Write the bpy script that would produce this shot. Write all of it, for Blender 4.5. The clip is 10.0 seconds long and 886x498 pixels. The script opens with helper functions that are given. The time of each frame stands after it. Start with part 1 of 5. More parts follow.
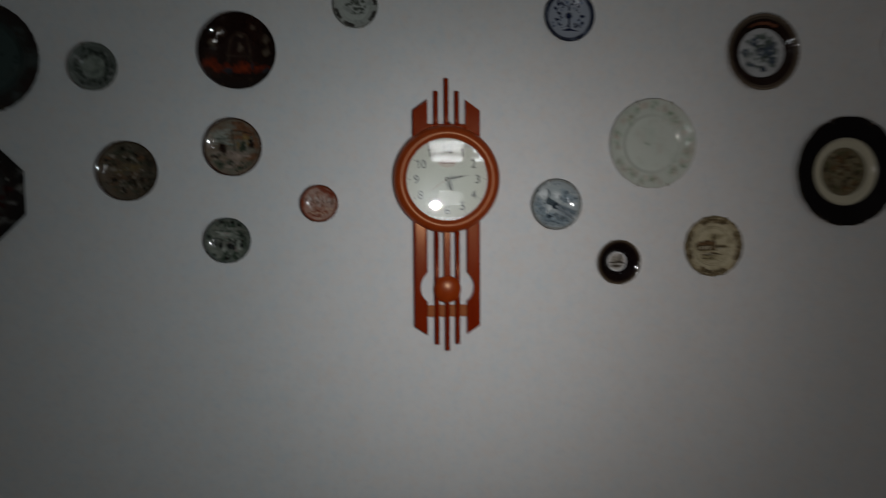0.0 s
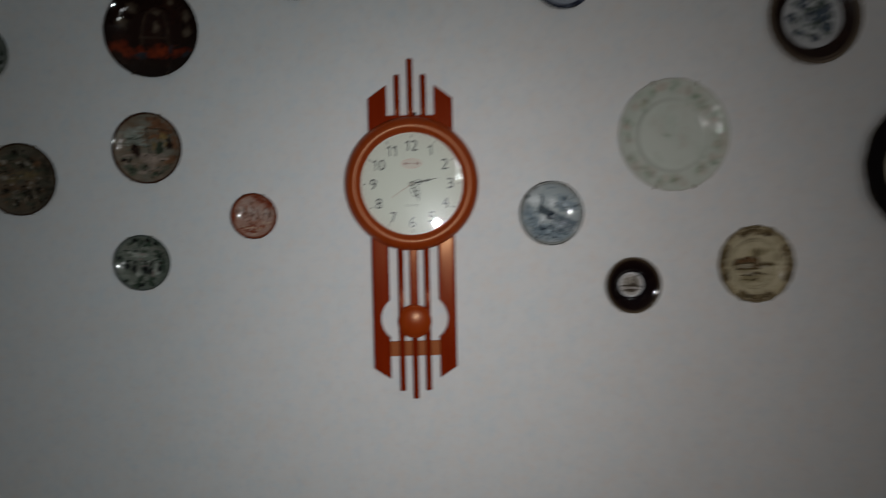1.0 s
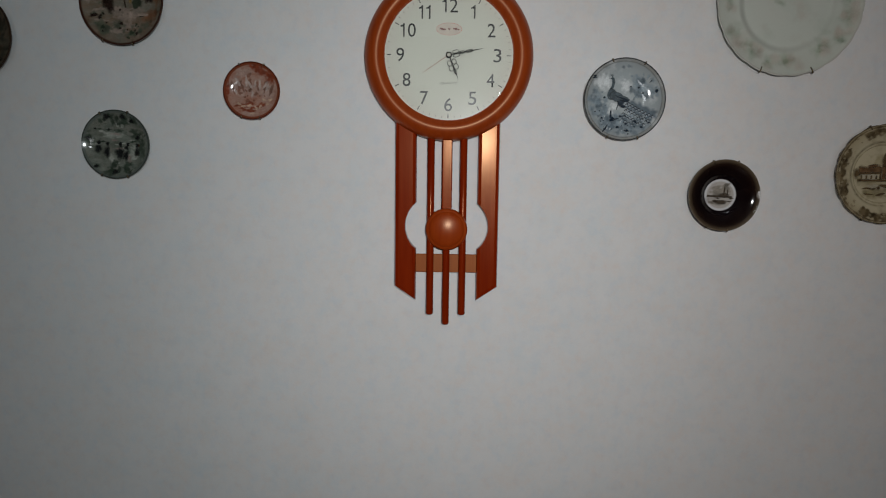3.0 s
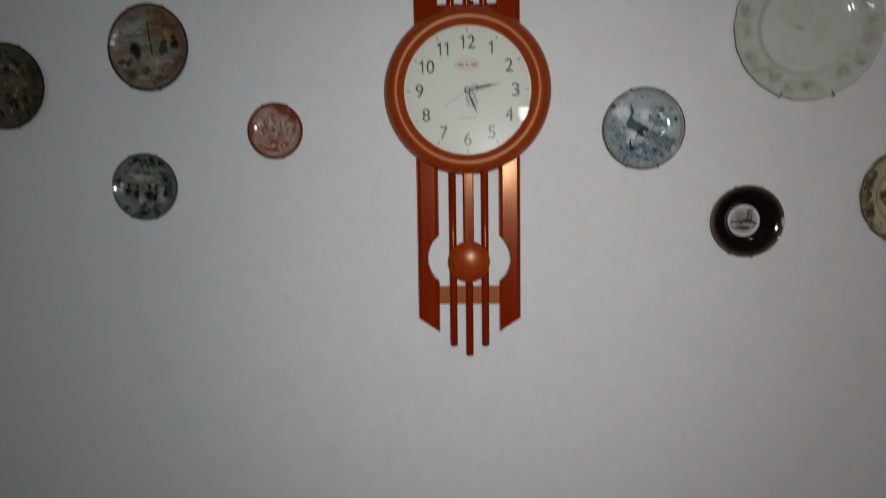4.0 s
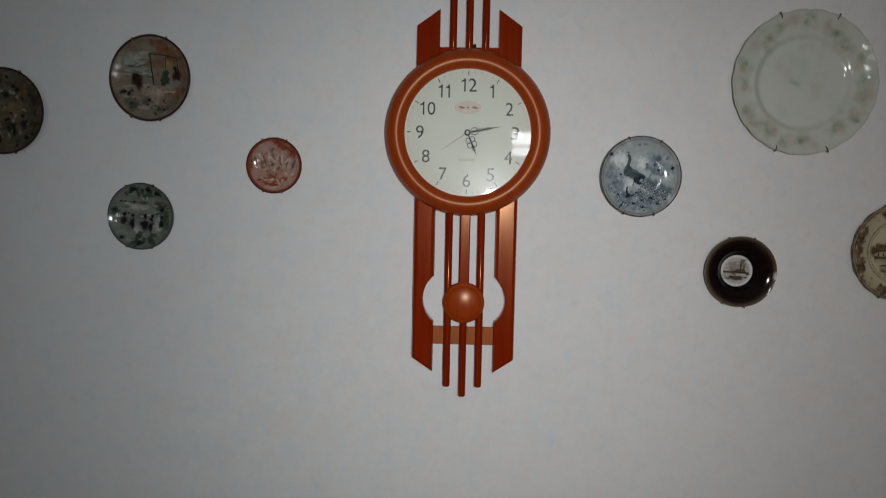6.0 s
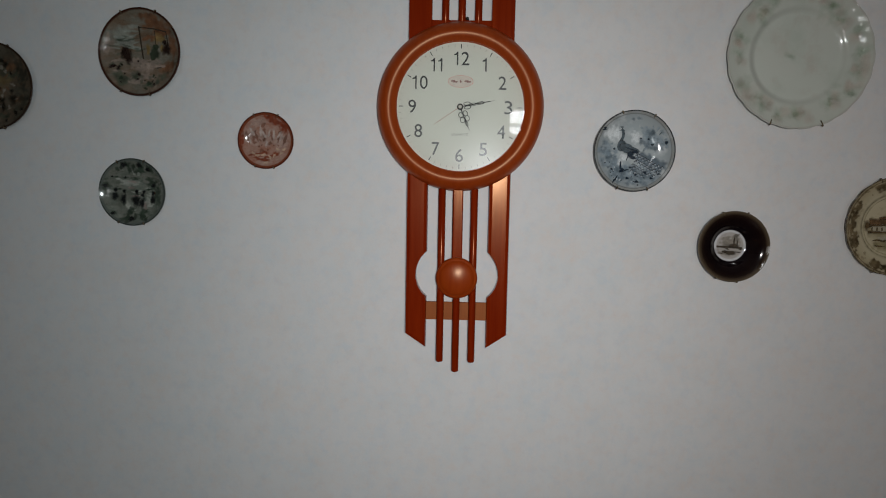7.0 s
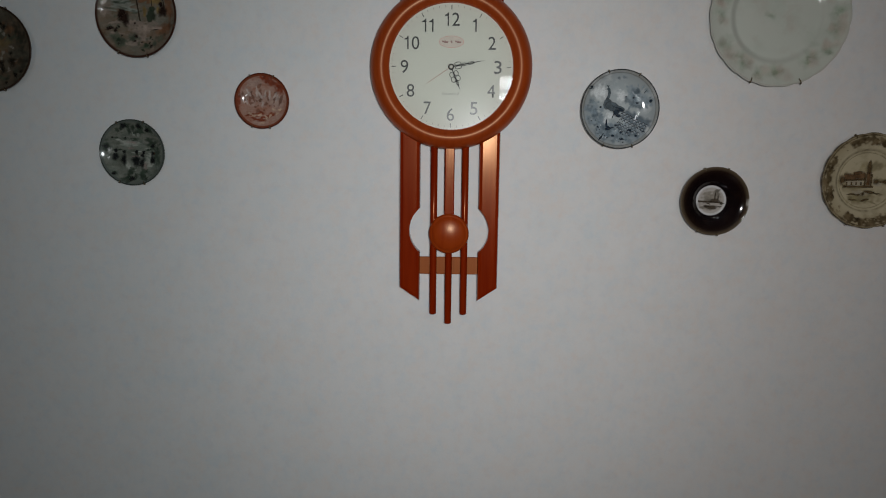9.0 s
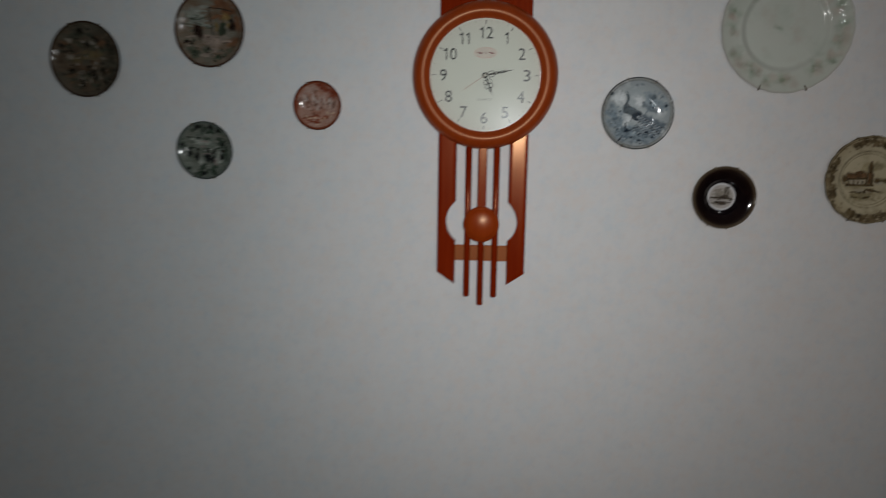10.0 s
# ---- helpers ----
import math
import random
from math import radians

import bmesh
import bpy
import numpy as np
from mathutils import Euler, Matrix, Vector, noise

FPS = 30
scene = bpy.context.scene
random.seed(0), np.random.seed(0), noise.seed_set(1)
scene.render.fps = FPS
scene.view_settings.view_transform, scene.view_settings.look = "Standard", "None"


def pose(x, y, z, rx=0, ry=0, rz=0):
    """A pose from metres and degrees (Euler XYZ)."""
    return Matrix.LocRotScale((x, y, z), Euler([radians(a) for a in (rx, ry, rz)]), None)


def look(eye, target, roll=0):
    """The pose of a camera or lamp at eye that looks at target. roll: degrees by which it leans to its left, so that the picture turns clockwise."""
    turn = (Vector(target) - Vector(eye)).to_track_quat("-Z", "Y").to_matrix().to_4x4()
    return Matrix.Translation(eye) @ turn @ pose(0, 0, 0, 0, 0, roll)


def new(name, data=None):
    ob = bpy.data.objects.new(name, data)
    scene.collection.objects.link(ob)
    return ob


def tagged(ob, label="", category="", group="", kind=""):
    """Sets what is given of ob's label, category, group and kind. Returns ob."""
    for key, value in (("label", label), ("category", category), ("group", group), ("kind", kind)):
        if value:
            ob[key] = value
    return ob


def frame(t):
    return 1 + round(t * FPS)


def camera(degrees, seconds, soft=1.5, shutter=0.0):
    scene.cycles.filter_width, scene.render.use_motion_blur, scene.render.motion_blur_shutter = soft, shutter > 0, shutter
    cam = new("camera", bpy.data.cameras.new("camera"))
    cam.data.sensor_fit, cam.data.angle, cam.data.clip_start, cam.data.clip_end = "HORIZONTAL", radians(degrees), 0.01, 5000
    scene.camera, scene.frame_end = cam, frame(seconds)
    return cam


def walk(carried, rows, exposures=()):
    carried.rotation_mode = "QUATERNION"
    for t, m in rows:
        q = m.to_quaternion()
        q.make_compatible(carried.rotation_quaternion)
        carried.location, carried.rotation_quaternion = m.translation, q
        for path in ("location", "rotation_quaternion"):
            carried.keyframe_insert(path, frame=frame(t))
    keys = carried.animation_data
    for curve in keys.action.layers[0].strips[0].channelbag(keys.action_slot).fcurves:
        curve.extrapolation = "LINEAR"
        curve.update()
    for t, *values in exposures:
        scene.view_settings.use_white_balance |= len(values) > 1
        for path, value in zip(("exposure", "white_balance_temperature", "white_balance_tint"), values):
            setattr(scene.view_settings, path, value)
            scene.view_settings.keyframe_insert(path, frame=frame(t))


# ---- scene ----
cam = camera(64.6, 10.0, soft=1.0, shutter=0.7)
ROWS = [
    (0, (-0.1972, -1.8280, 1.7113), (0.0096, 0.1552, 1.5554), -0.06),
    (0.1, (-0.1509, -1.8153, 1.7220), (-0.0322, 0.1752, 1.5665), -0.47),
    (0.2, (-0.1241, -1.7915, 1.7121), (-0.0549, 0.2018, 1.5634), -0.52),
    (0.3, (-0.0990, -1.7575, 1.7126), (-0.0023, 0.2345, 1.5632), -0.19),
    (0.5, (-0.0574, -1.6720, 1.7036), (0.0890, 0.3201, 1.6041), 1.23),
    (0.6, (-0.0408, -1.6266, 1.6964), (0.0902, 0.3675, 1.6152), 1.48),
    (0.7, (-0.0287, -1.5831, 1.6930), (0.1259, 0.4090, 1.6066), 0.67),
    (0.9, (-0.0006, -1.5118, 1.6832), (0.1106, 0.4841, 1.6185), -0.56),
    (1, (0.0078, -1.4765, 1.6762), (0.0855, 0.5201, 1.5899), -0.90),
    (1.1, (0.0266, -1.4491, 1.6798), (0.0137, 0.5489, 1.5901), -0.93),
    (1.3, (0.0646, -1.3944, 1.6644), (0.0243, 0.6029, 1.5687), -1.59),
    (1.5, (0.0990, -1.3482, 1.6500), (-0.0765, 0.6404, 1.5292), -1.10),
    (1.7, (0.1138, -1.3108, 1.6389), (-0.0943, 0.6725, 1.4859), -1.48),
    (2, (0.1058, -1.2633, 1.6182), (-0.1237, 0.7172, 1.4605), -0.79),
    (2.2, (0.0780, -1.2500, 1.6145), (-0.0655, 0.7384, 1.4545), 0.47),
    (2.3, (0.0615, -1.2459, 1.6145), (-0.0645, 0.7447, 1.4686), -0.10),
    (2.5, (0.0350, -1.2297, 1.5872), (-0.0380, 0.7613, 1.4120), 0.49),
    (2.7, (0.0155, -1.2072, 1.5674), (0.0024, 0.7796, 1.3385), 1.27),
    (3.8, (0.0083, -1.1919, 1.5649), (-0.0720, 0.7946, 1.3472), -0.25),
    (4, (0.0138, -1.2042, 1.6000), (-0.0785, 0.7844, 1.4080), -0.51),
    (4.2, (0.0116, -1.1980, 1.6395), (-0.0953, 0.7896, 1.4441), -0.64),
    (4.5, (0.0202, -1.2088, 1.6540), (-0.1016, 0.7821, 1.5065), -0.50),
    (5, (0.0175, -1.2104, 1.6641), (-0.0645, 0.7840, 1.5389), 1.41),
    (5.2, (0.0002, -1.2128, 1.6535), (-0.0602, 0.7844, 1.5662), 2.08),
    (6.5, (0.0034, -1.1985, 1.6379), (-0.0550, 0.7915, 1.4466), 1.18),
    (7, (0.0110, -1.2009, 1.6319), (-0.0429, 0.7883, 1.4309), 1.39),
    (7.5, (0.0169, -1.1991, 1.6318), (-0.0307, 0.7901, 1.4301), 1.72),
    (8, (0.0145, -1.2073, 1.6417), (-0.0612, 0.7756, 1.3916), 0.81),
    (8.2, (0.0139, -1.2114, 1.6401), (-0.0819, 0.7666, 1.3607), 0.66),
    (8.5, (0.0065, -1.2240, 1.6268), (-0.1190, 0.7554, 1.3689), 0.74),
    (8.8, (0.0079, -1.2397, 1.6188), (-0.0524, 0.7397, 1.3390), 0.67),
    (9, (0.0094, -1.2480, 1.6140), (-0.0161, 0.7311, 1.3272), 1.04),
    (9.5, (0.0062, -1.3078, 1.6215), (-0.0386, 0.6723, 1.3430), 1.78),
    (9.8, (0.0230, -1.3571, 1.6278), (-0.0575, 0.6198, 1.3355), 1.76),
    (10, (0.0264, -1.3944, 1.6334), (-0.1136, 0.5753, 1.3161), 1.26),
]
EXPOSURES = [(0.0, -1.24), (0.6, -1.1), (1.0, -1.02), (1.5, -1.0), (2.0, -0.92), (2.5, -0.82), (4.5, -0.75), (5.0, -0.74), (6.5, -0.76), (7.5, -0.76), (8.5, -0.78), (9.0, -0.85), (9.5, -0.88), (10.0, -0.94)]
walk(cam, [(t, look(eye, target, roll)) for t, eye, target, roll in ROWS], EXPOSURES)

# ---- light ----
world = bpy.data.worlds.new("sky")
scene.world = world
world.use_nodes = True
sky = world.node_tree.nodes.new("ShaderNodeTexSky")
sky.sky_type, sky.sun_disc, sky.sun_elevation, sky.sun_rotation = "NISHITA", False, radians(35), radians(200)
world.node_tree.links.new(sky.outputs[0], world.node_tree.nodes["Background"].inputs[0])
world.node_tree.nodes["Background"].inputs[1].default_value = 0.1


def lamp(name, kind, m, power, colour):
    data = bpy.data.lights.new(name, kind)
    data.energy, data.color = power, colour
    ob = new(name, data)
    ob.matrix_world = m
    return ob


# the small torch that is mirrored in the clock's glass; its split into cooler and warmer spots, each with a hot core
# and a wide spill, is made up to match the wall's fall-off and tint
COOL, WARM, COOL_SPILL, WARM_SPILL = (0.92, 0.976, 1.01), (1.105, 0.972, 0.93), (0.85, 0.992, 1.025), (1.035, 0.992, 0.955)
for side, power, cone, aim, tint in ((-0.002, 16.2, 68, -0.17, COOL), (0.002, 15.7, 68, 0.25, WARM), (-0.003, 16.2, 150, -0.66, COOL_SPILL), (0.003, 15.2, 150, 0.74, WARM_SPILL)):
    torch = lamp("torch_light", "SPOT", look((0.09 + side, -1.35, 1.662), (aim, 0.0, 1.455)), power, tint)
    torch.data.spot_size, torch.data.spot_blend, torch.data.shadow_soft_size = radians(cone), 1.0, 0.013

# daylight in the panes of the window at the back of the room: x0, x1, z0, z1, radiance
BACK = -4.83
PANES = [
    (0.385, 0.685, 2.105, 2.21, 30.0),
    (0.385, 0.685, 2.015, 2.075, 30.0),
    (0.785, 1.085, 2.105, 2.21, 22.0),
    (0.785, 1.085, 2.015, 2.075, 22.0),
    (0.46, 0.67, 1.61, 1.745, 6.0),
    # unseen low panes, added for the sheen on the clock's rails
    (-0.15, 0.18, 1.12, 1.5, 4.0),
    (0.24, 0.72, 1.12, 1.5, 11.0),
]
for x0, x1, z0, z1, glow in PANES:
    day = lamp("window_daylight", "AREA", look(((x0 + x1) / 2, BACK - 0.02, (z0 + z1) / 2), ((x0 + x1) / 2, 0, (z0 + z1) / 2)), glow * math.pi * (x1 - x0) * (z1 - z0), (0.93, 0.97, 1.0))
    day.data.shape, day.data.size, day.data.size_y = "RECTANGLE", x1 - x0, z1 - z0

# ---- materials ----


class Nodes:
    """A node material that is filled step by step."""

    def __init__(self, name):
        self.material = bpy.data.materials.new(name)
        self.material.use_nodes = True
        self.tree = self.material.node_tree
        self.bsdf = self.tree.nodes["Principled BSDF"]

    def node(self, kind, **inputs):
        made = self.tree.nodes.new(kind)
        for key, value in inputs.items():
            self.put(made.inputs[key.replace("_", " ")], value)
        return made

    def put(self, socket, value):
        if isinstance(value, bpy.types.NodeSocket):
            self.tree.links.new(value, socket)
        else:
            socket.default_value = value

    def math(self, operation, a, b=0.0):
        made = self.tree.nodes.new("ShaderNodeMath")
        made.operation = operation
        self.put(made.inputs[0], a)
        self.put(made.inputs[1], b)
        return made.outputs[0]

    def ramp(self, value, stops, smooth="LINEAR"):
        made = self.tree.nodes.new("ShaderNodeValToRGB")
        made.color_ramp.interpolation = smooth
        while len(made.color_ramp.elements) < len(stops):
            made.color_ramp.elements.new(0.5)
        for element, (at, colour) in zip(made.color_ramp.elements, stops):
            element.position = at
            element.color = (*colour, 1) if len(colour) == 3 else colour
        self.put(made.inputs[0], value)
        return made.outputs[0]

    def grey(self, value, low, high):
        return self.ramp(value, [(low, (0, 0, 0)), (high, (1, 1, 1))])

    def mix(self, amount, a, b, blend="MIX"):
        made = self.tree.nodes.new("ShaderNodeMix")
        made.data_type, made.blend_type = "RGBA", blend
        for socket, value in ((made.inputs[0], amount), (made.inputs[6], a), (made.inputs[7], b)):
            if isinstance(value, tuple) and len(value) == 3:
                value = (*value, 1)
            self.put(socket, value)
        return made.outputs[2]

    def noise(self, scale, detail=4.0, rough=0.55, vector=None):
        made = self.node("ShaderNodeTexNoise", Scale=scale, Detail=detail, Roughness=rough)
        self.put(made.inputs["Vector"], vector or self.place())
        return made.outputs["Fac"]

    def place(self):
        return self.node("ShaderNodeTexCoord").outputs["Object"]

    def brushed(self, shade):
        """The colours that are brushed on the dish, over its ground."""
        paint = self.node("ShaderNodeAttribute")
        paint.attribute_name = "paint"
        grain = self.ramp(self.noise(420, 4, 0.6), [(0.3, (0.82, 0.82, 0.82)), (0.7, (1.14, 1.14, 1.14))])
        return self.mix(paint.outputs["Alpha"], shade, self.mix(1.0, paint.outputs["Color"], grain, "MULTIPLY"))

    def bump(self, height, strength, distance=0.001):
        made = self.node("ShaderNodeBump", Strength=strength, Distance=distance, Height=height)
        self.put(self.bsdf.inputs["Normal"], made.outputs[0])

    def finish(self, colour, roughness, metallic=0.0, coat=0.0, shine=0.5):
        if isinstance(colour, tuple) and len(colour) == 3:
            colour = (*colour, 1)
        self.put(self.bsdf.inputs["Base Color"], colour)
        self.put(self.bsdf.inputs["Roughness"], roughness)
        self.put(self.bsdf.inputs["Metallic"], metallic)
        self.put(self.bsdf.inputs["Coat Weight"], coat)
        self.put(self.bsdf.inputs["Coat Roughness"], 0.08)
        self.put(self.bsdf.inputs["Specular IOR Level"], shine)
        return self.material


def wall_paint(name, colour):
    n = Nodes(name)
    broad, fine = n.noise(1.7, 3), n.noise(260, 3)
    shade = n.mix(n.grey(broad, 0.3, 0.7), tuple(c * 0.965 for c in colour), colour)
    shade = n.mix(n.math("MULTIPLY", n.grey(n.noise(38, 5), 0.45, 0.75), 0.08), shade, tuple(c * 0.85 for c in colour))
    warm, cool = n.grey(n.noise(14, 5, 0.75), 0.46, 0.7), n.grey(n.noise(17.3, 5, 0.75), 0.46, 0.7)
    shade = n.mix(n.math("MULTIPLY", warm, 0.8), shade, (colour[0] * 0.98, colour[1] * 0.925, colour[2] * 0.885))
    shade = n.mix(n.math("MULTIPLY", cool, 0.8), shade, (colour[0] * 0.885, colour[1] * 0.945, colour[2] * 0.975))
    for size, dusty in ((46, (0.955, 0.975, 1.0)), (53, (1.0, 0.97, 0.955))):
        shade = n.mix(n.grey(n.noise(size, 3, 0.6), 0.5, 0.66), shade, n.mix(1.0, shade, dusty, "MULTIPLY"))
    n.bump(n.math("ADD", fine, n.math("MULTIPLY", n.noise(55, 4), 1.5)), 0.16, 0.0008)
    return n.finish(shade, 0.78)


def lacquered_wood(name, dark, light, roughness=0.3, coat=0.35, shine=0.5, tint=(1.0, 0.78, 0.58)):
    n = Nodes(name)
    stretch = n.node("ShaderNodeMapping", Vector=n.place(), Scale=(55, 55, 3.2))
    grain = n.noise(2.2, 6, 0.6, stretch.outputs[0])
    fine = n.noise(9.0, 4, 0.6, stretch.outputs[0])
    shade = n.mix(n.grey(grain, 0.25, 0.8), dark, light)
    shade = n.mix(n.math("MULTIPLY", n.grey(fine, 0.5, 0.8), 0.16), shade, tuple(c * 0.55 for c in dark))
    n.bump(grain, 0.05, 0.0006)
    n.put(n.bsdf.inputs["Specular Tint"], (*tint, 1.0))
    return n.finish(shade, n.math("ADD", n.math("MULTIPLY", grain, 0.08), roughness - 0.04), 0.0, coat, shine)


def glaze(name, radius, bands, spots=(), roughness=0.14, wobble=0.0, warp=1.0):
    """A glazed surface with rings of colour by radius; spots: (colour, size, low, high, amount) of blotches."""
    n = Nodes(name)
    place = n.place()
    parts = n.node("ShaderNodeSeparateXYZ", Vector=place)
    flat = n.node("ShaderNodeCombineXYZ", X=parts.outputs[0], Z=parts.outputs[2])
    length = n.tree.nodes.new("ShaderNodeVectorMath")
    length.operation = "LENGTH"
    n.put(length.inputs[0], flat.outputs[0])
    r = n.math("MULTIPLY", length.outputs["Value"], 1.0 / radius)
    if wobble:
        r = n.math("ADD", r, n.math("MULTIPLY", n.math("SUBTRACT", n.noise(5.0 / radius, 3, 0.6, place), 0.5), wobble))
    shade = n.ramp(r, bands)
    for k, (colour, size, low, high, amount) in enumerate(spots):
        moved = n.node("ShaderNodeMapping", Vector=place, Location=(3.1 * k + radius * 7, 1.7 * k, 0.9 * k), Scale=(1, 1, warp))
        blotch = n.grey(n.noise(size / radius, 5, 0.6, moved.outputs[0]), low, high)
        shade = n.mix(n.math("MULTIPLY", blotch, amount), shade, colour)
    n.bump(n.noise(9.0 / radius, 3, 0.5, place), 0.06, 0.0006)
    return n.finish(n.brushed(shade), roughness, 0.0, 0.0, 0.42)


def scenic_glaze(name, radius, one, two, rim, edge=0.94, size=3.0, roughness=0.1, seed=0.0):
    """A painted, mottled glaze: two palettes of dabs (dark to light), laid in drifts, inside a dark rim line."""
    n = Nodes(name)
    place = n.place()
    parts = n.node("ShaderNodeSeparateXYZ", Vector=place)
    flat = n.node("ShaderNodeCombineXYZ", X=parts.outputs[0], Z=parts.outputs[2])
    length = n.tree.nodes.new("ShaderNodeVectorMath")
    length.operation = "LENGTH"
    n.put(length.inputs[0], flat.outputs[0])
    r = n.math("MULTIPLY", length.outputs["Value"], 1.0 / radius)
    shades = []
    for k, palette in enumerate((one, two)):
        moved = n.node("ShaderNodeMapping", Vector=flat.outputs[0], Location=(seed + 2.3 * k, 0.0, seed * 1.7 + k), Scale=(1.0, 1.0, 1.5))
        dabs = n.noise(size / radius, 9, 0.72, moved.outputs[0])
        shades.append(n.ramp(dabs, [(0.3 + 0.4 * j / (len(palette) - 1), c) for j, c in enumerate(palette)]))
    drift = n.node("ShaderNodeMapping", Vector=flat.outputs[0], Location=(seed * 3.3, 0.0, seed), Scale=(1.0, 1.0, 1.8))
    shade = n.mix(n.grey(n.noise(1.3 / radius, 5, 0.6, drift.outputs[0]), 0.42, 0.58), shades[0], shades[1])
    specks = n.grey(n.noise(11.0 / radius, 4, 0.6, flat.outputs[0]), 0.62, 0.7)
    shade = n.mix(n.math("MULTIPLY", specks, 0.3), shade, tuple(c * 0.3 for c in one[0]))
    shade = n.mix(n.grey(r, edge - 0.03, edge), shade, rim)
    n.bump(n.noise(9.0 / radius, 3, 0.5, place), 0.05, 0.0005)
    return n.finish(n.brushed(shade), roughness, 0.0, 0.0, 0.42)


class Pigment:
    """Painted colour under glaze: uneven, thinning out towards the edges of its strokes."""

    def __init__(self, name, colour, vary=0.35, roughness=0.16, soft=0.4, fray=0.9, cover=1.0):
        self.name, self.colour, self.vary, self.roughness, self.soft, self.fray, self.cover = name, colour, vary, roughness, soft, fray, cover

    def material(self):
        n = Nodes(self.name)
        low, high = (tuple(min(1, c * (1 + side * self.vary)) for c in self.colour) for side in (-1, 1))
        shade = n.mix(n.grey(n.noise(170, 4), 0.3, 0.7), low, high)
        body = n.node("ShaderNodeAttribute")
        body.attribute_name = "edge"
        ragged = n.math("MULTIPLY", n.math("SUBTRACT", n.noise(300, 5, 0.7), 0.5), self.fray)
        thick = n.grey(n.math("ADD", body.outputs["Fac"], ragged), 0.02, 0.02 + self.soft)
        n.put(n.bsdf.inputs["Alpha"], n.math("MULTIPLY", thick, self.cover))
        return n.finish(shade, self.roughness, 0.0, 0.0, 0.42)


def plain(name, colour, roughness=0.5, metallic=0.0, coat=0.0, even=0.9, shine=0.5):
    n = Nodes(name)
    shade = n.mix(n.grey(n.noise(120, 3), 0.35, 0.65), tuple(c * even for c in colour), colour)
    return n.finish(shade, roughness, metallic, coat, shine)


def clear_glass(name):
    """A thin pane: clear, with the sharp mirror image of a pane and a faint film of dust."""
    n = Nodes(name)
    n.tree.nodes.remove(n.bsdf)
    fresnel = n.node("ShaderNodeFresnel", IOR=1.45)
    clear = n.node("ShaderNodeBsdfTransparent", Color=(0.97, 0.985, 0.97, 1))
    sharp = n.node("ShaderNodeBsdfGlossy", Roughness=0.0)
    dusty = n.node("ShaderNodeBsdfGlossy", Roughness=0.22, Color=(0.9, 0.95, 1.0, 1))
    both = n.node("ShaderNodeMixShader", Fac=0.12)
    n.put(both.inputs[1], sharp.outputs[0])
    n.put(both.inputs[2], dusty.outputs[0])
    pane = n.node("ShaderNodeMixShader", Fac=n.math("MULTIPLY", fresnel.outputs[0], 1.35))
    n.put(pane.inputs[1], clear.outputs[0])
    n.put(pane.inputs[2], both.outputs[0])
    n.put(n.tree.nodes["Material Output"].inputs["Surface"], pane.outputs[0])
    return n.material


M_WALL = wall_paint("wall_paint", (0.76, 0.755, 0.75))
M_CEILING = wall_paint("ceiling_paint", (0.62, 0.6, 0.57))
# walls out of view, set dark to cut bounced and mirrored light
M_FAR_WALL = wall_paint("far_wall_paint", (0.2, 0.18, 0.155))
M_FLOOR = lacquered_wood("floor_boards", (0.16, 0.09, 0.045), (0.26, 0.15, 0.08), 0.4, 0.1)
M_FRAME = plain("window_paint", (0.4, 0.36, 0.3), 0.45)
M_WOOD = lacquered_wood("cherry_wood", (0.165, 0.0095, 0.0008), (0.255, 0.0225, 0.0016), 0.19, 0.0, 0.26, (1.0, 0.56, 0.3))
M_RING = lacquered_wood("cherry_wood_ring", (0.24, 0.027, 0.0024), (0.34, 0.05, 0.0042), 0.4, 0.0, 0.85, (1.0, 0.68, 0.42))
M_BOB = lacquered_wood("cherry_wood_bob", (0.25, 0.027, 0.0028), (0.34, 0.05, 0.005), 0.29, 0.0, 0.5, (1.0, 0.68, 0.45))
M_PALE = lacquered_wood("pale_cherry_wood", (0.27, 0.06, 0.011), (0.36, 0.098, 0.02), 0.45, 0.0, 0.3)
M_DIAL = plain("dial_card", (0.6, 0.612, 0.545), 0.6, 0.0, 0.0, 0.985)
M_INK = plain("dial_ink", (0.018, 0.019, 0.019), 0.38, shine=0.36)
M_INK_PALE = plain("pale_dial_ink", (0.25, 0.25, 0.22), 0.5)
M_PINK = plain("dial_pink", (0.6, 0.3, 0.25), 0.5)
M_BADGE = plain("dial_badge", (0.6, 0.53, 0.465), 0.55)
M_MARK = plain("dial_red_brown", (0.22, 0.09, 0.08), 0.5)
M_HANDS = plain("dark_hand_metal", (0.022, 0.022, 0.02), 0.55, shine=0.2)
M_SECOND = plain("thin_hand_metal", (0.36, 0.15, 0.09), 0.5)
M_CAP = plain("pale_cap_metal", (0.55, 0.53, 0.46), 0.4, 0.3)
M_WIRE = plain("dull_brass_wire", (0.16, 0.12, 0.07), 0.38, 0.8)
M_GLASS = clear_glass("clock_glass")

# ---- building helpers ----


def part(name, bm, material, parent=None, label="", smooth=False):
    """Links a bmesh as one mesh object, under a thing or under a part."""
    mesh = bpy.data.meshes.new(name)
    bmesh.ops.recalc_face_normals(bm, faces=bm.faces)
    bm.to_mesh(mesh)
    bm.free()
    mesh.materials.append(material)
    if smooth:
        mesh.shade_smooth()
    ob = new(name, mesh)
    if parent:
        ob.parent = parent
    return tagged(ob, label)


def thing(name, m, label, category, group=""):
    ob = new(name)
    ob.empty_display_size = 0.05
    ob.matrix_world = m
    return tagged(ob, label, category, group)


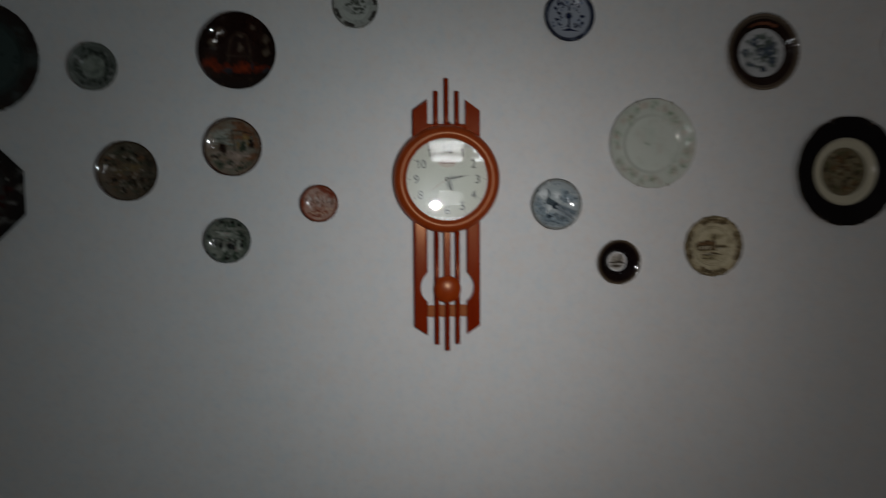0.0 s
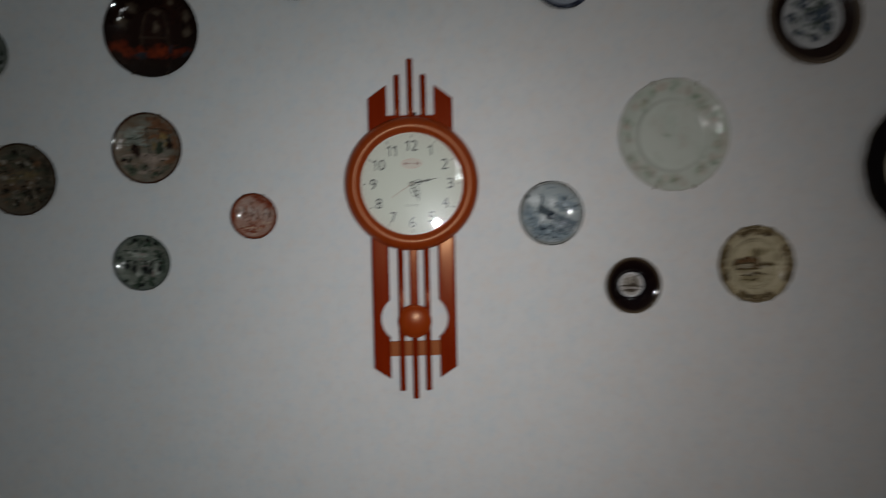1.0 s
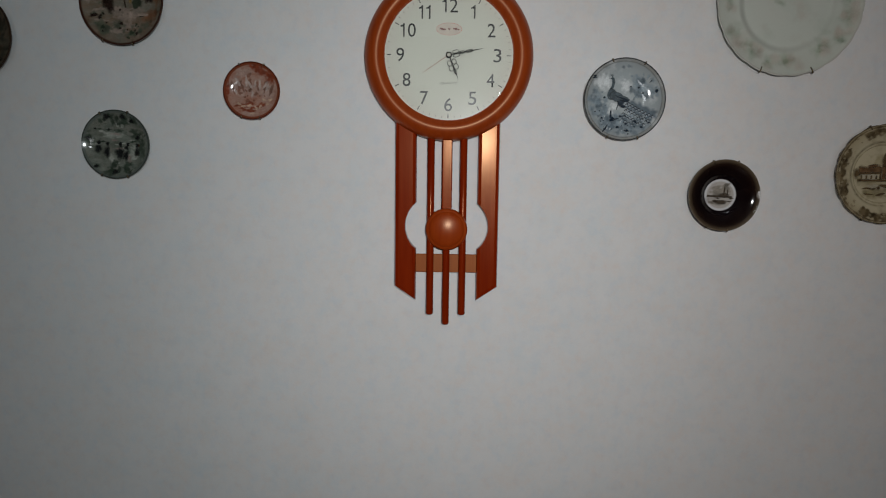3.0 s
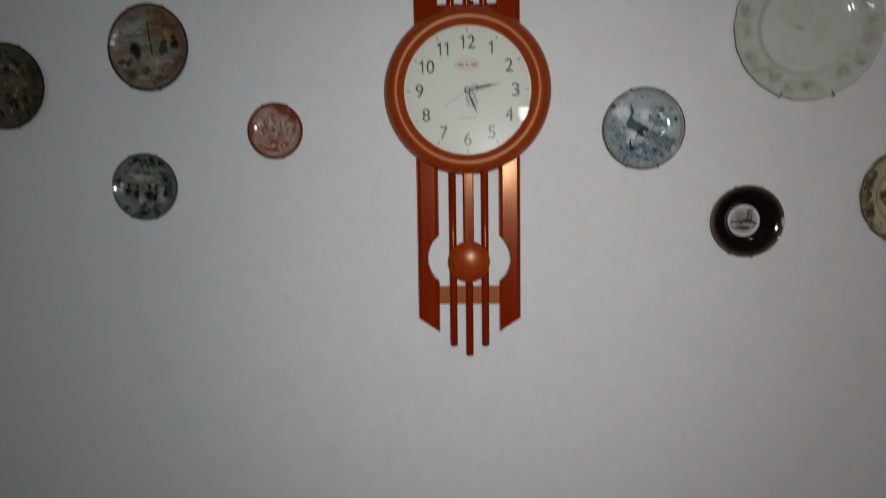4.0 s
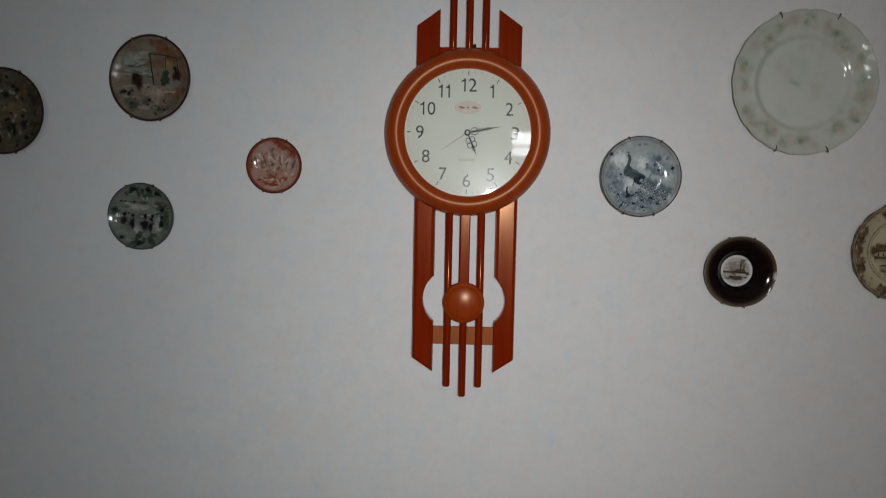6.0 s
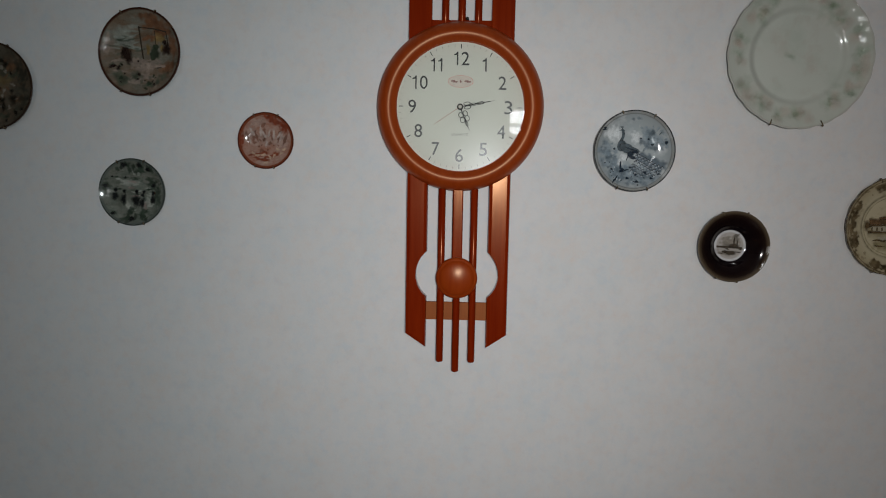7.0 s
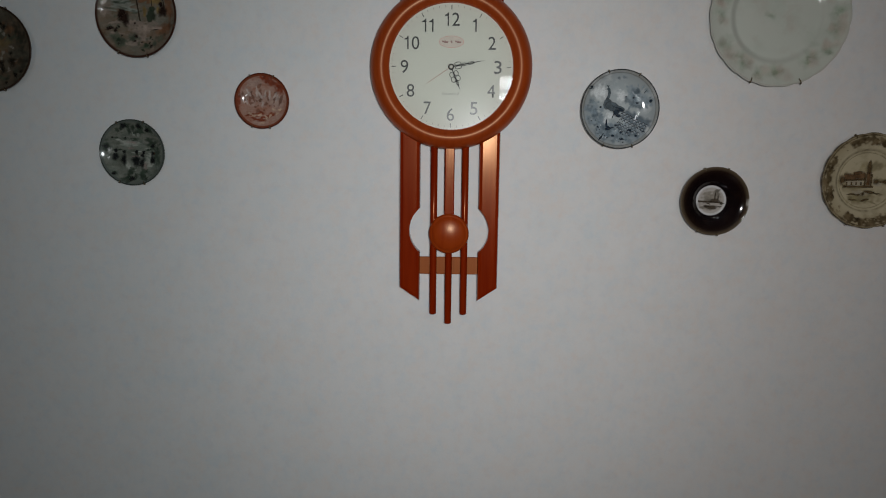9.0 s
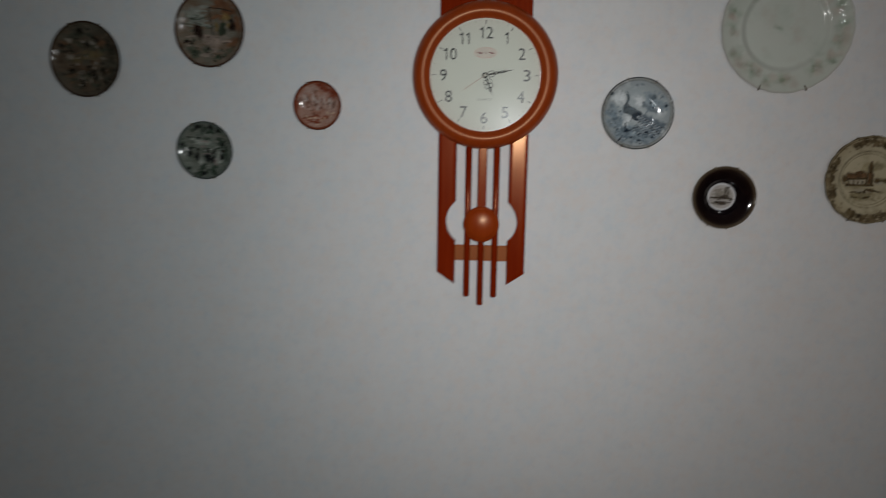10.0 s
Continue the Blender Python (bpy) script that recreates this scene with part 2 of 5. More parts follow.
def box(bm, x0, x1, y0, y1, z0, z1, bevel=0.0):
    made = bmesh.ops.create_cube(bm, size=1.0)["verts"]
    for v in made:
        v.co = Vector(((x0 + x1) / 2 + v.co.x * (x1 - x0), (y0 + y1) / 2 + v.co.y * (y1 - y0), (z0 + z1) / 2 + v.co.z * (z1 - z0)))
    if bevel:
        edges = {e for v in made for e in v.link_edges}
        bmesh.ops.bevel(bm, geom=list(edges), offset=bevel, segments=2, affect="EDGES", profile=0.5)
    return bm


def lathe(profile, segments=96, shape=None):
    """Turns a profile of (radius, depth) round the y axis; depth counts from the wall into the room. shape(angle, radius) scales the radius."""
    bm, rows = bmesh.new(), []
    for r, d in profile:
        if r < 1e-6:
            rows.append([bm.verts.new((0, -d, 0))])
            continue
        row = []
        for k in range(segments):
            a = 2 * math.pi * k / segments
            rr = r * (shape(a, r) if shape else 1.0)
            row.append(bm.verts.new((rr * math.cos(a), -d, rr * math.sin(a))))
        rows.append(row)
    for one, two in zip(rows, rows[1:]):
        for k in range(segments):
            j = (k + 1) % segments
            if len(one) == 1:
                bm.faces.new((one[0], two[k], two[j]))
            elif len(two) == 1:
                bm.faces.new((one[k], two[0], one[j]))
            else:
                bm.faces.new((one[k], two[k], two[j], one[j]))
    return bm


def tube(bm, points, radius, sides=7):
    """A round wire along points, with closed, slightly domed ends."""
    points = [Vector(p) for p in points]
    rows = []
    for k, p in enumerate(points):
        way = (points[min(k + 1, len(points) - 1)] - points[max(k - 1, 0)]).normalized()
        side = way.cross(Vector((0.31, 0.52, 0.79))).normalized()
        up = way.cross(side)
        rows.append([bm.verts.new(p + radius * (math.cos(2 * math.pi * j / sides) * side + math.sin(2 * math.pi * j / sides) * up)) for j in range(sides)])
    for one, two in zip(rows, rows[1:]):
        for j in range(sides):
            bm.faces.new((one[j], two[j], two[(j + 1) % sides], one[(j + 1) % sides]))
    for row, end, towards in ((rows[0], points[0], points[0] - points[1]), (rows[-1], points[-1], points[-1] - points[-2])):
        way = towards.normalized() * radius
        inner = [bm.verts.new(end + (v.co - end) * 0.78 + way * 0.3) for v in row]
        tip = bm.verts.new(end + way * 0.42)
        for j in range(sides):
            i = (j + 1) % sides
            bm.faces.new((row[j], row[i], inner[i], inner[j]))
            bm.faces.new((inner[j], inner[i], tip))
    return bm


def slab(outline, d0, d1, bevel=0.0):
    """A board with an outline in x and z, from depth d0 to d1, its front edges chamfered."""
    bm = bmesh.new()
    back = [bm.verts.new((x, -d0, z)) for x, z in outline]
    front = [bm.verts.new((x, -d1, z)) for x, z in outline]
    bm.faces.new(back)
    face = bm.faces.new(list(reversed(front)))
    for k in range(len(outline)):
        j = (k + 1) % len(outline)
        bm.faces.new((back[j], back[k], front[k], front[j]))
    if bevel:
        bmesh.ops.bevel(bm, geom=list(face.edges), offset=bevel, segments=2, affect="EDGES", profile=0.6)
    return bm


def lettering(words, height, width=None, depth=0.0, thick=0.0):
    """Words in the built-in font, centred, in the plane of the wall."""
    curve = bpy.data.curves.new("lettering", "FONT")
    curve.body, curve.size, curve.resolution_u = words, 1.0, 4
    curve.offset = thick
    temp = bpy.data.objects.new("lettering", curve)
    mesh = bpy.data.meshes.new_from_object(temp)
    bm = bmesh.new()
    bm.from_mesh(mesh)
    bpy.data.objects.remove(temp)
    bpy.data.curves.remove(curve)
    bpy.data.meshes.remove(mesh)
    xs, ys = [v.co.x for v in bm.verts], [v.co.y for v in bm.verts]
    tall = height / (max(ys) - min(ys))
    wide = width / (max(xs) - min(xs)) if width else tall
    mx, my = (max(xs) + min(xs)) / 2, (max(ys) + min(ys)) / 2
    for v in bm.verts:
        v.co = Vector(((v.co.x - mx) * wide, -depth, (v.co.y - my) * tall))
    return bm


def numeral(hour, tall):
    """An hour of the dial, centred; a one has a stem and a short flag."""
    words, step = str(hour), tall * 0.66
    bm = bmesh.new()
    for k, digit in enumerate(words):
        x = (k - (len(words) - 1) / 2) * step * (0.85 if hour == 11 else 1.0)
        if digit == "1":
            stem, flag = tall * 0.056, tall * 0.27
            x += 0.06 * tall
            outline = [(x - stem, -tall / 2), (x + stem, -tall / 2), (x + stem, tall / 2), (x - stem * 0.7, tall / 2), (x - stem * 1.6, tall * 0.4), (x - flag, tall * 0.32), (x - flag, tall * 0.23), (x - stem, tall * 0.25)]
            bm.faces.new([bm.verts.new((u, -0.0239, v)) for u, v in outline])
        else:
            extra = lettering(digit, tall, tall * 0.6, 0.0239, 0.001)
            for v in extra.verts:
                v.co.x += x
            spare = bpy.data.meshes.new("digit")
            extra.to_mesh(spare)
            extra.free()
            bm.from_mesh(spare)
            bpy.data.meshes.remove(spare)
    return bm


# ---- the room ----


def room():
    left, right, top, thick = -2.6, 2.6, 2.65, 0.15

    def slabbed(name, material, label, *sizes):
        return tagged(part(name, box(bmesh.new(), *sizes), material), label, name.split("_")[0], kind="structure")

    slabbed("wall_north", M_WALL, "plain matt off-white painted wall behind the plates", left - thick, right + thick, 0.0, thick, 0.0, top)
    slabbed("wall_west", M_FAR_WALL, "unseen side wall, brown-grey to cut bounced light", left - thick, left, BACK - thick, 0.0, 0.0, top)
    slabbed("wall_east", M_FAR_WALL, "unseen side wall, brown-grey to cut bounced light", right, right + thick, BACK - thick, 0.0, 0.0, top)
    slabbed("floor", M_FLOOR, "brown wooden floor of the room", left - thick, right + thick, BACK - thick, thick, -0.1, 0.0)
    slabbed("ceiling", M_CEILING, "plain white painted ceiling", left - thick, right + thick, BACK - thick, thick, top, top + 0.1)
    # the wall with the window, in four pieces round the opening
    x0, x1, z0, z1 = -0.21, 1.14, 1.06, 2.27
    bm = bmesh.new()
    box(bm, left, x0, BACK - thick, BACK, 0.0, top)
    box(bm, x1, right, BACK - thick, BACK, 0.0, top)
    box(bm, x0, x1, BACK - thick, BACK, 0.0, z0)
    box(bm, x0, x1, BACK - thick, BACK, z1, top)
    tagged(part("wall_south", bm, M_FAR_WALL), "wall with a window, brown-grey to cut bounced light", "wall", kind="structure")
    window = tagged(new("window_1"), "painted wooden window with small bright panes", "window", kind="structure")
    window.location = (0.0, BACK, 0.0)
    xs = sorted({x0, x1, *(p[0] for p in PANES), *(p[1] for p in PANES)})
    zs = sorted({z0, z1, *(p[2] for p in PANES), *(p[3] for p in PANES)})
    bm = bmesh.new()
    for xa, xb in zip(xs, xs[1:]):
        for za, zb in zip(zs, zs[1:]):
            xm, zm = (xa + xb) / 2, (za + zb) / 2
            if not any(p[0] < xm < p[1] and p[2] < zm < p[3] for p in PANES):
                box(bm, xa, xb, -0.09, -0.03, za, zb)
    part("window_frame", bm, M_FRAME, window)


room()

# ---- the clock ----


def wall_clock():
    clock = thing("wall_clock", pose(0.0018, 0.0, 1.7497, 0, -0.3, 0), "reddish cherry-wood pendulum wall clock with cream dial", "clock")

    # the round case: a rounded moulding with an inner slope down to the dial
    ring = [(0.0, 0.0), (0.124, 0.0), (0.132, 0.006), (0.1372, 0.012), (0.1388, 0.0175), (0.1382, 0.0225), (0.1364, 0.0272), (0.1334, 0.0316), (0.1292, 0.0354), (0.1247, 0.0382),
            (0.1205, 0.0398), (0.117, 0.0397), (0.1138, 0.0385), (0.1108, 0.0364), (0.1082, 0.0342), (0.1062, 0.0334), (0.1052, 0.0322), (0.1052, 0.0225), (0.0, 0.0225)]
    part("case_ring", lathe(ring, 128), M_RING, clock, "round cherry-wood moulding", True)

    dial = part("dial", lathe([(0.0, 0.0236), (0.1052, 0.0236), (0.1052, 0.0226), (0.0, 0.0226)], 96), M_DIAL, clock, "pale cream-green dial card")
    for hour in range(1, 13):
        a = radians(90 - 30 * hour)
        bm = numeral(hour, 0.0216)
        ob = part("numeral", bm, M_INK, dial)
        reach = 0.0795 if hour not in (10, 11, 12) else 0.0785
        ob.location = (reach * math.cos(a), 0, reach * math.sin(a))
        bm = box(bmesh.new(), 0.0945, 0.1015, -0.02395, -0.0235, -0.0007, 0.0007)
        ob = part("hour_tick", bm, M_INK, dial)
        ob.rotation_euler = (0, -a, 0)
    bm = bmesh.new()
    for minute in range(60):
        if minute % 5:
            a = 2 * math.pi * minute / 60
            c, s = math.cos(a), math.sin(a)
            quad = [(0.0985, -0.0004), (0.1015, -0.0004), (0.1015, 0.0004), (0.0985, 0.0004)]
            bm.faces.new([bm.verts.new((u * c - v * s, -0.0239, u * s + v * c)) for u, v in quad])
    tagged(part("minute_track", bm, M_INK_PALE, dial), kind="stuff")
    # maker's mark: an oval line with three plain dark shapes
    bm = bmesh.new()
    inner, outer = [], []
    for k in range(48):
        a = 2 * math.pi * k / 48
        inner.append(bm.verts.new((0.0203 * math.cos(a), -0.0239, 0.0415 + 0.0093 * math.sin(a))))
        outer.append(bm.verts.new((0.0211 * math.cos(a), -0.0239, 0.0415 + 0.01 * math.sin(a))))
    for k in range(48):
        j = (k + 1) % 48
        bm.faces.new((inner[k], outer[k], outer[j], inner[j]))
    part("maker_oval", bm, M_PINK, dial)
    badge = bmesh.new()
    badge.faces.new([badge.verts.new((0.0203 * math.cos(2 * math.pi * k / 48), -0.02375, 0.0415 + 0.0093 * math.sin(2 * math.pi * k / 48))) for k in range(48)])
    part("maker_badge", badge, M_BADGE, dial, "pale pink oval badge")
    for x, w, h in ((-0.0105, 0.0105, 0.0042), (0.0, 0.0032, 0.0046), (0.0115, 0.0105, 0.0042)):
        bm = bmesh.new()
        for shift, lift, long in ((-0.16, 0.3, 0.62), (0.0, 0.0, 1.0), (0.14, -0.3, 0.66)):
            z = 0.0415 + lift * h
            quad = [(x + shift * w - long * w / 2, z - h * 0.13), (x + shift * w + long * w / 2, z - h * 0.13), (x + shift * w + long * w / 2, z + h * 0.13), (x + shift * w - long * w / 2, z + h * 0.13)]
            bm.faces.new([bm.verts.new((u, -0.0239, v)) for u, v in quad])
        part("maker_mark", bm, M_MARK, dial)
    word = part("lettering", lettering("QUARTZ", 0.0048, 0.029, 0.0239), M_INK_PALE, dial)
    word.location.z = -0.0452

    # hands: pierced leaves on thin stems
    def pointer(name, tip_x, tip_z, leaves, depth, width, material):
        length = math.hypot(tip_x, tip_z)
        bm = bmesh.new()
        outline = [(-0.004, -width * 0.5), (length * 0.8, -width * 0.4), (length, 0.0), (length * 0.8, width * 0.4), (-0.004, width * 0.5)]
        lower = [bm.verts.new((u, -depth, v)) for u, v in outline]
        upper = [bm.verts.new((u, -depth - 0.0006, v)) for u, v in outline]
        bm.faces.new(lower)
        bm.faces.new(list(reversed(upper)))
        for k in range(len(outline)):
            j = (k + 1) % len(outline)
            bm.faces.new((lower[k], lower[j], upper[j], upper[k]))
        for at, off, long, wide, line in leaves:
            rim = []
            for k in range(20):
                a = 2 * math.pi * k / 20
                c, s = math.cos(a), math.sin(a)
                rim.append((bm.verts.new((at + long * c, -depth - 0.0008, off + wide * s)), bm.verts.new((at + (long - line) * c, -depth - 0.0008, off + (wide - line) * s))))
            for k in range(20):
                j = (k + 1) % 20
                bm.faces.new((rim[k][0], rim[j][0], rim[j][1], rim[k][1]))
        ob = part(name, bm, material, clock)
        ob.rotation_euler = (0, -math.atan2(tip_z, tip_x), 0)
        return ob

    pointer("minute_hand", 0.0575, 0.0112, [(0.012, 0.0032, 0.006, 0.003, 0.0011), (0.012, -0.0032, 0.006, 0.003, 0.0011), (0.022, 0, 0.0055, 0.0028, 0.0011), (0.034, 0, 0.007, 0.0025, 0.0012)], 0.0272, 0.0016, M_HANDS)
    pointer("hour_hand", 0.0165, -0.0395, [(0.013, 0.004, 0.0048, 0.004, 0.0011), (0.013, -0.004, 0.0048, 0.004, 0.0011), (0.0215, 0.0042, 0.005, 0.0042, 0.0011), (0.0215, -0.0042, 0.005, 0.0042, 0.0011), (0.029, 0, 0.0045, 0.0025, 0.0011)], 0.0258, 0.0017, M_HANDS)
    pointer("second_hand", -0.0445, -0.0305, [], 0.0285, 0.0009, M_SECOND)
    part("hub", lathe([(0.0, 0.0298), (0.0036, 0.0297), (0.0048, 0.0291), (0.0052, 0.028), (0.0052, 0.0232), (0.0, 0.0232)], 24), M_HANDS, clock, "dark hub with pale metal cap", True)
    part("hub_cap", lathe([(0.0, 0.0312), (0.002, 0.031), (0.003, 0.0304), (0.0032, 0.0296), (0.0, 0.0296)], 20), M_CAP, clock, "pale metal cap", True)
    glass = part("glass", lathe([(0.0, 0.0335), (0.1064, 0.0335)], 64), M_GLASS, clock, "clear flat glass")
    glass.visible_shadow = False

    # side rails: above the dial with slanted tops, below it with a round bite and slanted feet
    for side in (-1, 1):
        above = [(0.049, 0.07), (0.0872, 0.07), (0.0872, 0.176), (0.049, 0.2035)]
        part("upper_rail", slab([(side * x, z) for x, z in (above if side > 0 else above[::-1])], 0.003, 0.019, 0.0022), M_WOOD, clock)
        bite = []
        for k in range(13):
            a = radians(-51 + 102 * k / 12)
            bite.append((0.0195 + 0.0505 * math.cos(a), -0.281 + 0.0505 * math.sin(a)))
        below = [(0.0872, -0.08), (0.0515, -0.08), *[p for p in reversed(bite)], (0.0515, -0.408), (0.0872, -0.384)]
        part("lower_rail", slab([(side * x, z) for x, z in (below if side < 0 else below[::-1])], 0.003, 0.021, 0.006), M_WOOD, clock)

    part("top_board", box(bmesh.new(), -0.05, 0.05, -0.017, -0.004, 0.085, 0.1415, 0.0015), M_WOOD, clock)
    part("cross_bar", box(bmesh.new(), -0.053, 0.053, -0.0105, -0.004, -0.3605, -0.3295, 0.001), M_PALE, clock, "paler orange-brown wooden bar")
    for x, z in ((-0.0272, 0.2235), (0.0, 0.256), (0.0272, 0.2235)):
        part("upper_rod", tube(bmesh.new(), [(x, -0.0115, 0.13), (x, -0.0115, 0.17), (x, -0.0115, z - 0.002), (x, -0.0115, z)], 0.0062, 14), M_WOOD, clock, smooth=True)
    for x, top, z in ((-0.0272, -0.12, -0.4305), (0.0, -0.24, -0.4475), (0.0272, -0.12, -0.4305)):
        part("lower_rod", tube(bmesh.new(), [(x, -0.0165, top), (x, -0.0165, -0.3), (x, -0.0165, z + 0.001), (x, -0.0165, z)], 0.0062, 14), M_WOOD, clock, smooth=True)
    pendulum = part("pendulum_rod", box(bmesh.new(), -0.0085, 0.0085, -0.024, -0.014, -0.28, -0.12, 0.0018), M_WOOD, clock)
    bob = lathe([(0.0, 0.0358), (0.006, 0.0356), (0.012, 0.0349), (0.018, 0.0338), (0.0232, 0.0325), (0.0268, 0.0312), (0.0288, 0.03), (0.0299, 0.0287), (0.0312, 0.0285), (0.0335, 0.0276), (0.0349, 0.0256), (0.0352, 0.0236), (0.033, 0.0215), (0.0, 0.0215)], 56)
    disc = part("pendulum_bob", bob, M_BOB, pendulum, "round turned wooden bob", True)
    disc.location.z = -0.2855
    part("hanging_nail", tube(bmesh.new(), [(0.009, 0.0, 0.1445), (0.009, -0.008, 0.1445), (0.009, -0.012, 0.146)], 0.0026, 10), M_HANDS, clock, "small dark nail", True)


wall_clock()

# ---- the plates ----


def coupe(radius, flat=0.4, slope=0.6, low=0.008):
    """A flat middle that curves up to the rim; slope: its steepness there."""
    bend = slope / ((1 - flat) * radius)
    return lambda r: low + 0.5 * bend * (max(0.0, min(r, 1.05) - flat) * radius) ** 2


def rimmed(well, shoulder, low, mid, high, curl=1.0):
    """A flat well, a shoulder and a sloping rim, by shares of the radius; curl: over 1, the rim bends up towards its edge."""
    def height(r):
        if r < well:
            return low
        if r < shoulder:
            f = (r - well) / (shoulder - well)
            return low + (mid - low) * (f * f * (3 - 2 * f))
        return mid + (high - mid) * ((r - shoulder) / (1 - shoulder)) ** curl
    return height


def scalloped(count, deep):
    return lambda a, share: 1.0 + deep * (abs(math.cos(count * a / 2)) ** 0.7 - 0.6) * share ** 5


def octagon(a, share):
    cut = math.cos(math.pi / 8) / math.cos((a + math.pi / 8) % (math.pi / 4) - math.pi / 8)
    return 1.0 + (cut - 1.0) * share ** 1.5


# paint that stands proud of the glaze, as a part of its own
RAISED = ("painted_peacock", "painted_detail", "painted_tail", "printed_church", "printed_roof", "painted_ship", "painted_urn", "rim_line", "painted_frame", "painted_picture", "worn_gilding")
WHOLE = ("painted_peacock", "printed_church", "painted_ship", "painted_urn", "rim_line", "painted_frame")


class Canvas:
    """The brushed colours of one dish, kept at its vertices: places by shares of the radius, colour and cover."""

    def __init__(self, mesh, radius):
        places = np.empty(len(mesh.vertices) * 3)
        mesh.vertices.foreach_get("co", places)
        places = places.reshape(-1, 3) / radius
        self.mesh, self.u, self.v = mesh, places[:, 0], places[:, 2]
        self.colour, self.cover = np.zeros((len(self.u), 3)), np.zeros(len(self.u))
        self.mesh.color_attributes.new("paint", "FLOAT_COLOR", "POINT")
        ways = np.random.uniform(0, 2 * np.pi, (40, 2))
        pace = np.random.uniform(14, 62, 40)
        self.grain = sum(np.sin(p * (self.u * np.cos(a) + self.v * np.sin(a)) + b) for (a, b), p in zip(ways, pace)) / 18.0
        self.tone = sum(np.sin(0.6 * p * (self.u * np.sin(b) + self.v * np.cos(b)) + a) for (a, b), p in zip(ways, pace)) / 12.0

    def lay(self, at, body, paint):
        """One dab over the vertices at; body: 1 within it, 0 at its edge."""
        thick = np.clip((body + 0.5 * paint.fray * self.grain[at] * np.clip(body * 4 + 0.5, 0, 1) - 0.02) / (0.62 * paint.soft), 0, 1) * paint.cover
        thick = np.where(body > 0, thick * thick * (3 - 2 * thick) if paint.cover == 1 else thick, 0)
        shade = np.array(paint.colour) * (1 + paint.vary * np.clip(self.tone[at], -1, 1))[:, None]
        under = self.cover[at] * (1 - thick)
        total = thick + under
        self.colour[at] = (shade * thick[:, None] + self.colour[at] * under[:, None]) / np.maximum(total, 1e-6)[:, None]
        self.cover[at] = total

    def keep(self):
        rows = np.concatenate([self.colour, self.cover[:, None]], 1)
        self.mesh.color_attributes["paint"].data.foreach_set("color", rows.astype(np.float32).ravel())


CANVASES = {}


